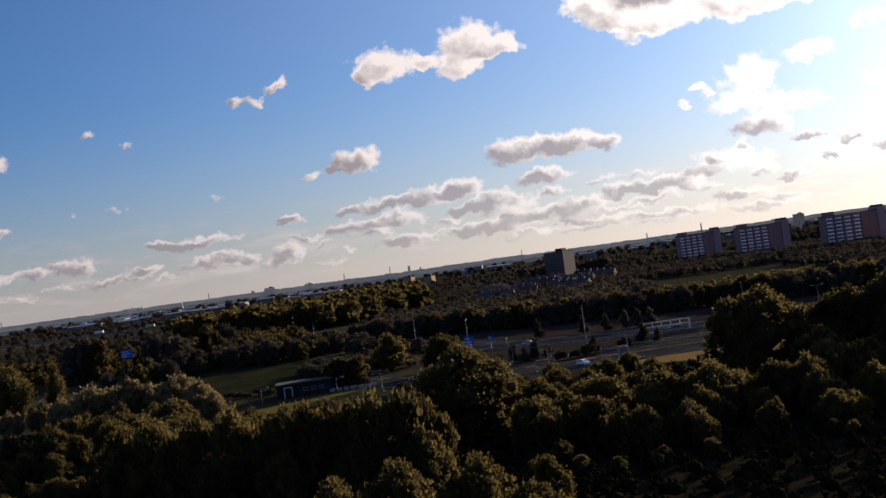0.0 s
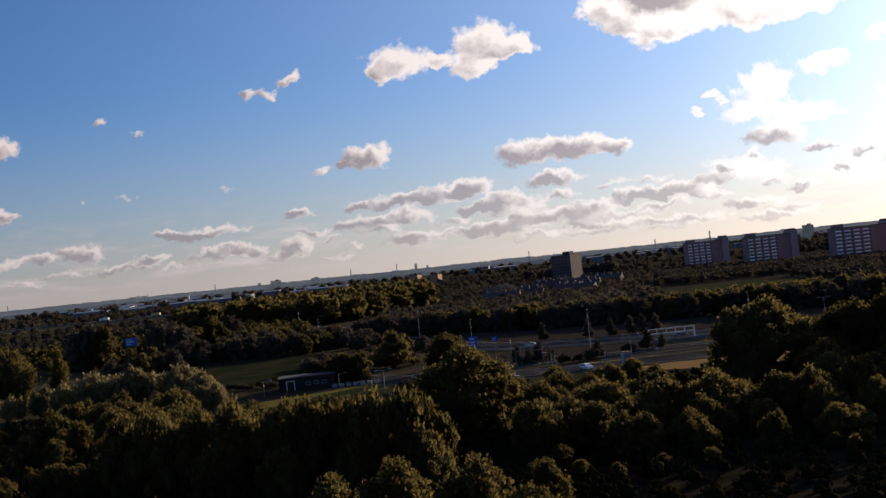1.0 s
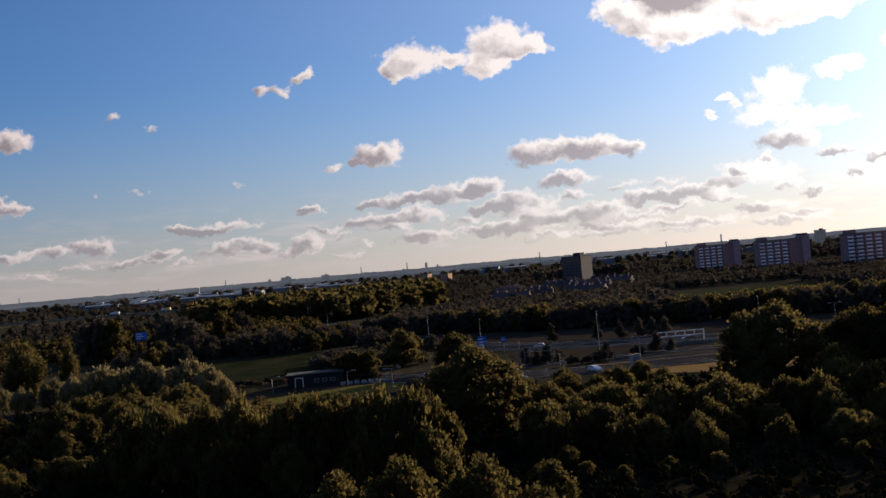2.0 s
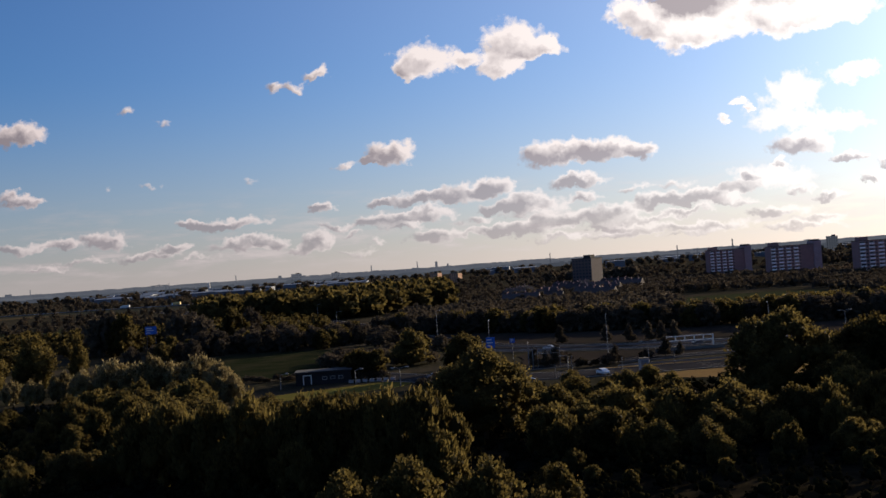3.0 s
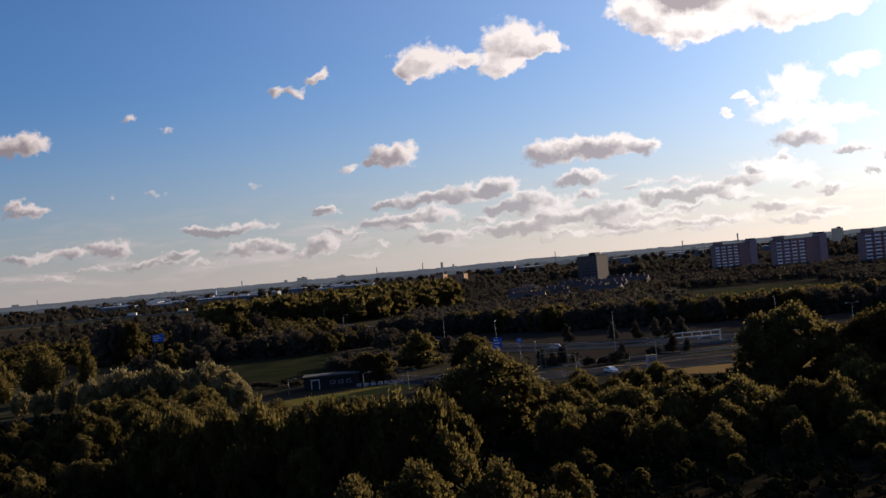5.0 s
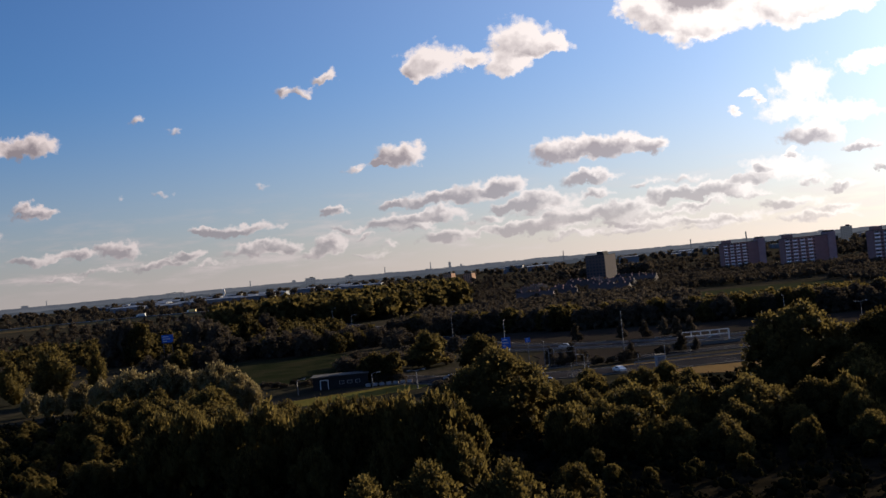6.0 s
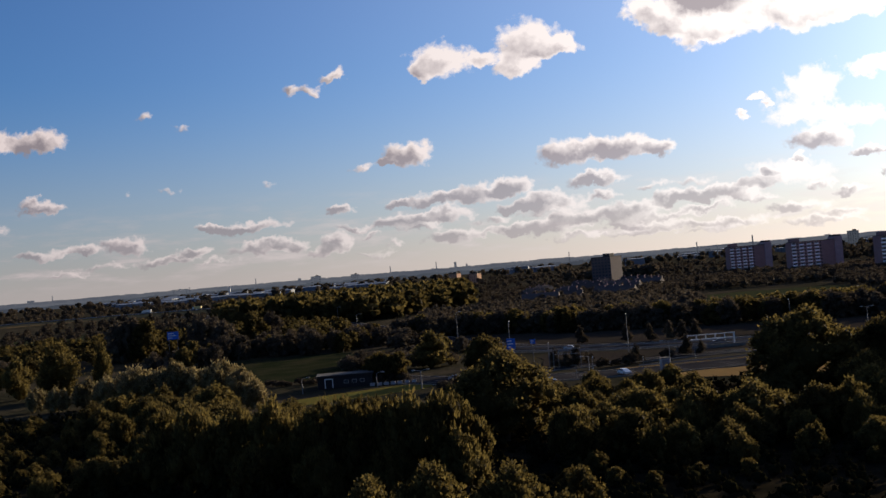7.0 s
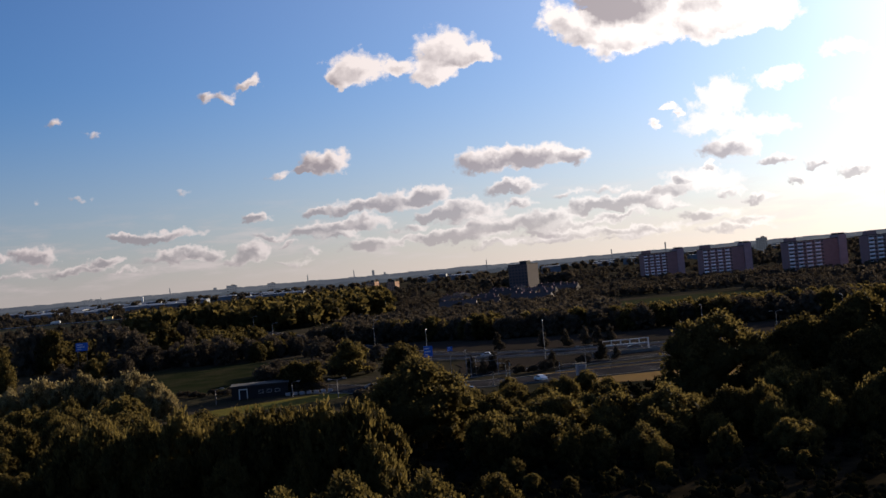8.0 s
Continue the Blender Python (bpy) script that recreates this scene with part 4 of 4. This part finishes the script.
build_tower(123.0, 1000.0, -38, 20.5, 20.5, 27.4, "brown_brick", "dull brown tower block above the trees", 6, 9)
build_tower(-19.3, 1808.0, -30, 16, 14, 18.5, "brick_orange", "brick tower block with a sunlit side", 4, 6)
build_tower(14.8, 1808.0, -30, 16, 14, 15.9, "brick_orange", "brick tower block with a sunlit side", 4, 6)


def build_house(x, y, turn, length, label="brick terrace of houses with a tiled roof"):
    """A terrace with a pitched roof, chimneys and a row of windows."""
    h = thing("terrace_house", x, y, 0, turn, label, "house", "terraces of the housing estate")
    part("wall", box(0, length, 0, 8, -0.3, 5.4), "house", h)
    bm = bmesh.new()
    a = [bm.verts.new(p) for p in ((-0.3, -0.4, 5.3), (length + 0.3, -0.4, 5.3), (length + 0.3, 8.4, 5.3), (-0.3, 8.4, 5.3), (-0.3, 4, 8.8), (length + 0.3, 4, 8.8))]
    for f in ((0, 1, 5, 4), (2, 3, 4, 5), (0, 4, 3), (1, 2, 5), (3, 2, 1, 0)):
        bm.faces.new([a[i] for i in f])
    part("roof", bm, "tile", h)
    n = max(1, int(length / 6))
    win = chim = None
    for i in range(n):
        chim = new("chimney", chim.data) if chim else part("chimney", box(-0.35, 0.35, -0.35, 0.35, 8.3, 9.8), "brick", h)
        chim.parent, chim.location = h, (i * 6 + 3, 4, 0)
        for z in (1.0, 3.4):
            win = new("window", win.data) if win else part("window", box(0, 2.2, -0.06, 0, 0, 1.4), "glass", h)
            win.parent, win.location = h, (i * 6 + 1.6, 0, z)


r_house = np.random.default_rng(77)
for row in range(6):
    for col in range(4):
        if r_house.random() < 0.85:
            build_house(38 + col * 25 + row * 7 + r_house.uniform(-6, 6), 700 + row * 48 + col * 6 + r_house.uniform(-5, 5), r_house.uniform(-40, 40), 6 * int(r_house.integers(2, 5)))

# ---------------------------------------------------------------- low building by the lawn


def build_hut():
    hut = thing("low_building", -41.5, 293, 0, 3, "dark low building with a flat roof and white door frame", "building")
    part("wall", box(0, 15, 0, 7, -0.2, 3.2), "dark_wood", hut)
    part("roof", box(-0.4, 15.4, -0.5, 7.4, 3.2, 3.55), "roof", hut)
    bm = box(1.9, 2.15, -0.1, 0.0, 0, 2.4)
    add_box(bm, 4.0, 4.25, -0.1, 0.0, 0, 2.4)
    add_box(bm, 1.9, 4.25, -0.1, 0.0, 2.4, 2.65)
    part("door_frame", bm, "white", hut, "white door frame")
    part("door", box(2.15, 4.0, -0.05, 0.0, 0, 2.4), "dark_wood", hut)
    for x in (7.2, 9.4, 11.6):
        w = part("window", box(x, x + 1.3, -0.08, 0.0, 1.1, 2.0), "concrete", hut)
        part("pane", box(x + 0.1, x + 1.2, -0.1, -0.08, 1.2, 1.9), "glass", w)


build_hut()
low_wall = thing("low_wall", -27, 291, 0, 0, "low pale wall of concrete blocks by the lawn", "wall")
for i in range(7):
    part("block", box(i * 1.9, i * 1.9 + 1.3, 0, 0.3, -0.1, 0.75), "concrete", low_wall, bevel=0.03)

# ---------------------------------------------------------------- lamps, signs, gantries


def build_lamp(x, y, h, arms, turn, label):
    lamp = thing("street_lamp", x, y, 0, turn, label, "street lamp", "street lamps along the roads")
    part("pole", tube([(0, 0, -0.3), (0, 0, h * 0.5), (0, 0, h)], [0.15, 0.12, 0.08], 10), "steel", lamp)
    for s in arms:
        arm = part("arm", tube([(0, 0, h - 0.1), (s * 0.8, 0, h + 0.15), (s * 1.6, 0, h + 0.2)], [0.07, 0.06, 0.05], 8), "steel", lamp)
        head = part("lamp_head", box(min(s * 1.4, s * 2.4), max(s * 1.4, s * 2.4), -0.2, 0.2, h + 0.12, h + 0.34), "steel", lamp, bevel=0.05)
        part("lens", box(min(s * 1.5, s * 2.3), max(s * 1.5, s * 2.3), -0.15, 0.15, h + 0.07, h + 0.118), "lamp_glass", head)
    return lamp


for x, y, h, arms, t in ((49, 325, 11.5, (1,), 80), (13.3, 325, 12.2, (1,), 80), (22.8, 299, 6.6, (1,), 85), (54.6, 290, 5.6, (-1, 1), 0), (-44.7, 286, 3.8, (1,), 30), (-12.2, 274, 4.6, (-1, 1), 15), (-47, 470, 13.0, (1,), 20), (100, 330, 11.5, (1,), 80), (30.2, 268, 5.2, (-1,), 20), (-24.8, 288, 3.6, (1,), 30), (91, 296, 6.0, (-1, 1), 10), (140, 318, 11.5, (1,), 80), (-3, 430, 12.0, (1,), 40), (-75, 640, 12, (1,), 30), (-100, 500, 12, (1,), 30), (131, 350, 6.2, (-1, 1), 10)):
    build_lamp(x, y, h, arms, t, "tall galvanised street lamp beside the highway" if h > 8 else "short galvanised street lamp beside the road")


def build_sign(x, y, z, w, h, turn, label, poles=(0.2, 0.8)):
    """A blue direction sign on steel posts, with bars where the writing is."""
    sign = thing("road_sign", x, y, 0, turn, label, "road sign", "blue direction signs")
    for p in poles:
        part("post", tube([(w * (p - 0.5), 0.1, -0.3), (w * (p - 0.5), 0.1, z + h)], [0.08, 0.08], 8), "steel", sign)
    panel = part("panel", box(-w / 2, w / 2, -0.05, 0.04, z, z + h), "blue", sign)
    for k, (a, b) in enumerate(((0.08, 0.60), (0.08, 0.75), (0.08, 0.45))):
        zz = z + h * (0.72 - 0.28 * k)
        part("bar", box(-w / 2 + w * a, -w / 2 + w * b, -0.065, -0.05, zz, zz + h * 0.10), "white", panel)
    return sign


build_sign(13.5, 323, 4.2, 2.6, 3.2, 0, "blue direction sign beside the highway lamp")
build_sign(19.3, 311, 6.2, 1.5, 1.3, 5, "small blue direction sign on a single post", (0.5,))
build_sign(-128, 468, 9.0, 4.9, 3.4, 12, "large blue highway direction sign", (0.12, 0.88))


def build_gantry(x, y, turn, span, h, label, thick=0.18, mat="concrete"):
    g = thing("sign_gantry", x, y, 0, turn, label, "gantry", "gantries over the roads")
    for s in (0, span):
        part("leg", box(s - thick, s + thick, -thick, thick, -0.3, h), mat, g)
    for z in (h, h - 1.3):
        part("chord", box(-thick, span + thick, -thick * 0.9, thick * 0.9, z - thick * 0.6, z + thick * 0.6), mat, g)
    n = int(span / 2.4)
    for i in range(n + 1):
        part("web", box(i * span / n - thick * 0.7, i * span / n + thick * 0.7, -thick * 0.5, thick * 0.5, h - 1.3 + thick * 0.6, h - thick * 0.6), mat, g)
    return g


build_gantry(66, 321, -1, 14.0, 3.9, "pale lattice gantry beside the highway", 0.2, "white")
rail = thing("bridge_parapet", 62, 318, 0, 0, "white concrete parapet beside the highway", "parapet")
for i in range(9):
    part("panel", box(i * 2.3, i * 2.3 + 2.26, 0, 0.25, -0.2, 0.9), "kerb", rail, bevel=0.03)
part("coping", box(-0.1, 20.8, -0.06, 0.31, 0.9, 1.02), "kerb", rail)
build_gantry(23.5, 293, -6, 7.4, 5.4, "thin steel portal over the junction", 0.09, "steel")
cab = thing("signal_cabinet", 48.2, 268, 0, 8, "pale tall roadside cabinet on a plinth", "cabinet")
part("body", box(0, 2.4, 0, 1.4, 0.2, 3.2), "concrete", cab, bevel=0.06)
part("plinth", box(-0.2, 2.6, -0.2, 1.6, -0.2, 0.2), "kerb", cab)
part("door", box(0.3, 2.1, -0.05, 0.0, 0.5, 2.8), "shed", cab)
part("roof", box(-0.15, 2.55, -0.15, 1.55, 3.2, 3.35), "roof", cab)



def build_signal(x, y, h, turn):
    """A traffic light: slim post, black head with its hood, three lenses."""
    t = thing("traffic_light", x, y, 0, turn, "slim grey traffic light beside the junction", "traffic light", "traffic lights of the junction")
    part("post", tube([(0, 0, -0.3), (0, 0, h)], [0.07, 0.06], 8), "steel", t)
    head = part("signal_head", box(-0.17, 0.17, -0.28, -0.08, h - 1.0, h), "black", t, bevel=0.03)
    for k in range(3):
        part("lens", tube([(0, -0.275, h - 0.2 - 0.3 * k), (0, -0.30, h - 0.2 - 0.3 * k)], [0.10, 0.10], 10), "lamp_glass", head)
    part("base", box(-0.14, 0.14, -0.14, 0.14, -0.2, 0.35), "kerb", t, bevel=0.02)


for x, y, h, t in ((25.2, 297, 4.8, 10), (30.6, 263, 3.5, -15), (26.9, 268, 3.5, 160), (45.0, 276, 3.4, 5), (60.0, 283, 3.6, 90), (33.5, 289, 3.4, 40)):
    build_signal(x, y, h, t)

# ---------------------------------------------------------------- vehicles


def build_car(x, y, turn, paint, label):
    car = thing("car", x, y, 0.04, turn, label, "car", "cars on the roads")
    prof = [(-2.1, 0.32), (-2.15, 0.75), (-1.9, 0.92), (-1.25, 0.98), (-0.75, 1.42), (0.75, 1.46), (1.45, 1.02), (2.05, 0.88), (2.15, 0.55), (2.1, 0.32)]
    bm = bmesh.new()
    rows = [[bm.verts.new((px, s * (0.86 if pz < 1.1 else 0.66), pz)) for px, pz in prof] for s in (-1, 1)]
    n = len(prof)
    for i in range(n):
        bm.faces.new((rows[0][i], rows[0][(i + 1) % n], rows[1][(i + 1) % n], rows[1][i]))
    bm.faces.new(rows[0])
    bm.faces.new(list(reversed(rows[1])))
    part("body", bm, paint, car, bevel=0.04)
    for s in (-1, 1):
        part("side_window", box(-0.75, 0.95, s * 0.80 - 0.03, s * 0.80 + 0.03, 1.04, 1.34), "glass", car)
        part("headlight", box(2.08, 2.16, s * 0.62 - 0.16, s * 0.62 + 0.16, 0.62, 0.78), "lamp_glass", car)
        part("tail_light", box(-2.17, -2.1, s * 0.66 - 0.12, s * 0.66 + 0.12, 0.68, 0.84), "brick", car)
        for wx in (-1.3, 1.3):
            w = part("wheel", tube([(wx, s * 0.72, 0.31), (wx, s * 0.90, 0.31)], [0.31, 0.31], 14), "black", car)
            part("rim", tube([(wx, s * 0.895, 0.31), (wx, s * 0.915, 0.31)], [0.19, 0.19], 10), "car_grey", w)


for x, y, t, p, l in ((38.8, 268, 110, "car_white", "white car on the cross road"), (19.2, 262, 170, "car_dark", "dark car at the junction"), (-3.5, 286, 140, "car_grey", "grey car on the cross road"), (34, 352, 160, "car_grey", "grey car on the highway"), (78, 331, -8, "car_dark", "dark car on the highway")):
    build_car(x, y, t, p, l)


def build_truck(x, y, z, turn, paint, label):
    t = thing("truck", x, y, z, turn, label, "truck", "trucks on the raised road")
    part("trailer", box(-6, 4.2, -1.25, 1.25, 1.1, 4.1), paint, t, bevel=0.06)
    part("cab", box(4.5, 6.6, -1.2, 1.2, 0.6, 3.4), "white", t, bevel=0.15)
    part("windscreen", box(6.58, 6.63, -1.0, 1.0, 1.9, 3.0), "glass", t)
    part("chassis", box(-5.8, 6.2, -0.6, 0.6, 0.6, 1.08), "black", t)
    for wx in (-4.8, -3.5, 3.4, 5.6):
        for s in (-1, 1):
            part("wheel", tube([(wx, s * 0.85, 0.5), (wx, s * 1.2, 0.5)], [0.5, 0.5], 12), "black", t)



def build_viaduct():
    line = spline([(-900, 1420), (-640, 1405), (-436, 1390), (-300, 1330), (-160, 1290)], 12)
    v = thing("raised_road", 0, 0, 0, 0, "raised road on a grassy embankment across the plain", "road", kind="structure")
    ribbon("deck", line, -7, 7, 3.0, 4.0, "asphalt", v)
    for s in (-7, 6.6):
        ribbon("parapet", line, s, s + 0.4, 4.0, 4.3, "concrete", v)
    rows = [(-24, -0.3), (-7.2, 3.4), (7.2, 3.4), (24, -0.3)]
    verts = [(*p, z) for d, z in rows for p in offset_line(line, d)]
    n = len(line)
    faces = [(j * n + i, j * n + i + 1, (j + 1) * n + i + 1, (j + 1) * n + i) for j in range(3) for i in range(n - 1)]
    link_mesh("embankment", verts, faces, "straw", v, "sloping embankment of dry grass")


build_viaduct()
build_truck(-408, 1379, 4.05, 170, "white", "white truck on the raised road")
build_truck(-334, 1346, 4.05, 160, "yellow", "yellow truck on the raised road")


def build_shed(x, y, turn, w, deep, h):
    s = thing("warehouse", x, y, 0, turn, "pale grey warehouse in the distant industrial area", "warehouse", "distant warehouses")
    part("wall", box(0, w, 0, deep, -0.5, h), "shed", s)
    bm = bmesh.new()
    vs = [bm.verts.new(p) for p in ((-1, -1, h), (w + 1, -1, h), (w + 1, deep + 1, h), (-1, deep + 1, h), (-1, deep / 2, h + deep * 0.06), (w + 1, deep / 2, h + deep * 0.06))]
    for f in ((0, 1, 5, 4), (2, 3, 4, 5), (0, 4, 3), (1, 2, 5), (3, 2, 1, 0)):
        bm.faces.new([vs[i] for i in f])
    part("roof", bm, "shed_roof", s)
    part("loading_door", box(w * 0.2, w * 0.35, -0.15, 0, 0, h * 0.6), "roof", s)


r_shed = np.random.default_rng(5)
for i in range(60):
    y = 2200 + 1500 * r_shed.random()
    x = y * r_shed.uniform(-0.34, -0.09)
    build_shed(x, y, r_shed.uniform(-15, 25), r_shed.uniform(35, 95), r_shed.uniform(25, 45), r_shed.uniform(6, 10))
for i in range(24):
    y = 2300 + 1400 * r_shed.random()
    x = y * r_shed.uniform(0.0, 0.45)
    build_shed(x, y, r_shed.uniform(-15, 25), r_shed.uniform(25, 60), r_shed.uniform(15, 30), r_shed.uniform(8, 16))


def build_mast(x, y, h, radius, mat, label, name="chimney"):
    m = thing(name, x, y, 0, 0, label, "chimney" if name == "chimney" else "mast")
    part("shaft", tube([(0, 0, -1), (0, 0, h * 0.6), (0, 0, h)], [radius, radius * 0.8, radius * 0.6], 10), mat, m)
    part("collar", tube([(0, 0, h * 0.93), (0, 0, h * 0.96)], [radius * 0.9, radius * 0.9], 10), mat, m)


build_mast(-714, 3300, 29, 3.2, "white", "white tall chimney far off", "chimney")
# haze_* masts, crane and blocks glow in painted haze, not their own colour
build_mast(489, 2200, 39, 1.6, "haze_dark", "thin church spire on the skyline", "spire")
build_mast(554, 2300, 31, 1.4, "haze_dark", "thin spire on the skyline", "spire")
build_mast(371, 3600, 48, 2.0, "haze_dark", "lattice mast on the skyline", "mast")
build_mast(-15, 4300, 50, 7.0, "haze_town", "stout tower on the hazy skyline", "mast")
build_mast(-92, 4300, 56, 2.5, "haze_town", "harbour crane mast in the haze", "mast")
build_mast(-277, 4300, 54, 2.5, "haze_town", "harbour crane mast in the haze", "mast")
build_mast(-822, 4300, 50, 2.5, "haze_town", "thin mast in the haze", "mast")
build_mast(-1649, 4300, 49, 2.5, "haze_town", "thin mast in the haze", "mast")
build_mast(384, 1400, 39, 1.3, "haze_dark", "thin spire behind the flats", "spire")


def build_crane(x, y, turn, span, h):
    """A portal crane: two legs of two posts each, a long girder, a trolley and a cabin."""
    c = thing("portal_crane", x, y, 0, turn, "portal crane in painted haze over the distant industrial area", "crane")
    for s in (-span * 0.38, span * 0.38):
        leg = tube([(s - 2.5, -4, -1), (s, 0, h)], [0.9, 0.7], 6)
        tube([(s + 2.5, 4, -1), (s, 0, h)], [0.9, 0.7], 6, leg)
        part("leg", leg, "haze_dark", c)
    part("girder", box(-span / 2, span / 2, -1.4, 1.4, h, h + 2.2), "haze_dark", c)
    part("trolley", box(-3, 3, -1.8, 1.8, h + 2.2, h + 4.2), "haze_dark", c)
    part("cabin", box(-span * 0.30, -span * 0.30 + 3, -1.2, 1.2, h - 2.6, h), "haze_dark", c)


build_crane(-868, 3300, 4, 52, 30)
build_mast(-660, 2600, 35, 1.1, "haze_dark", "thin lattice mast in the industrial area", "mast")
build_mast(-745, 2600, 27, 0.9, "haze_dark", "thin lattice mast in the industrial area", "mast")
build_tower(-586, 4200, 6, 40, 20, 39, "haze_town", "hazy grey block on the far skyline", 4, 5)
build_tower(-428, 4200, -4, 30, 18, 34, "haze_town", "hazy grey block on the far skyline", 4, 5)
build_tower(905, 2500, -20, 26, 16, 36, "haze_dark", "block of flats in painted haze on the skyline", 5, 9)
build_tower(528, 1900, -15, 20, 14, 26, "haze_dark", "block of flats in painted haze on the skyline", 5, 8)


def skyline(name, y, x0, x1, step, low, high, mat, label, seed, towers=0.06):
    """The far edge of the land: tree rows, roofs and now and then a tall block, with depth."""
    r = np.random.default_rng(seed)
    bm = bmesh.new()
    x = x0
    while x < x1:
        w = step * r.uniform(0.5, 1.6)
        swell = 0.5 + 0.35 * noise.noise((x * 0.0016, seed, 0)) + 0.3 * noise.noise((x * 0.012, seed, 3))
        h = low + (high - low) * (0.25 + 0.55 * swell) * r.uniform(0.62, 1.3)
        if r.random() < towers:
            w, h = step * r.uniform(0.3, 0.6), h + r.uniform(2, 11)
        add_box(bm, x, x + w + 2, y + r.uniform(-20, 20), y + 60, -2, h)
        x += w
    tagged(part(name, bm, mat), label, "skyline", kind="structure")


# far land with its haze painted on as glow
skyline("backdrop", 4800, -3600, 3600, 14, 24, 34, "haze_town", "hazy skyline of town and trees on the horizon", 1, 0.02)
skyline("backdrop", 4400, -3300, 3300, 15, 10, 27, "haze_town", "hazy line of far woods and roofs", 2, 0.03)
skyline("backdrop", 3850, -2900, 2900, 15, 6, 21, "haze_dark", "line of far woods in painted blue haze", 3, 0.03)
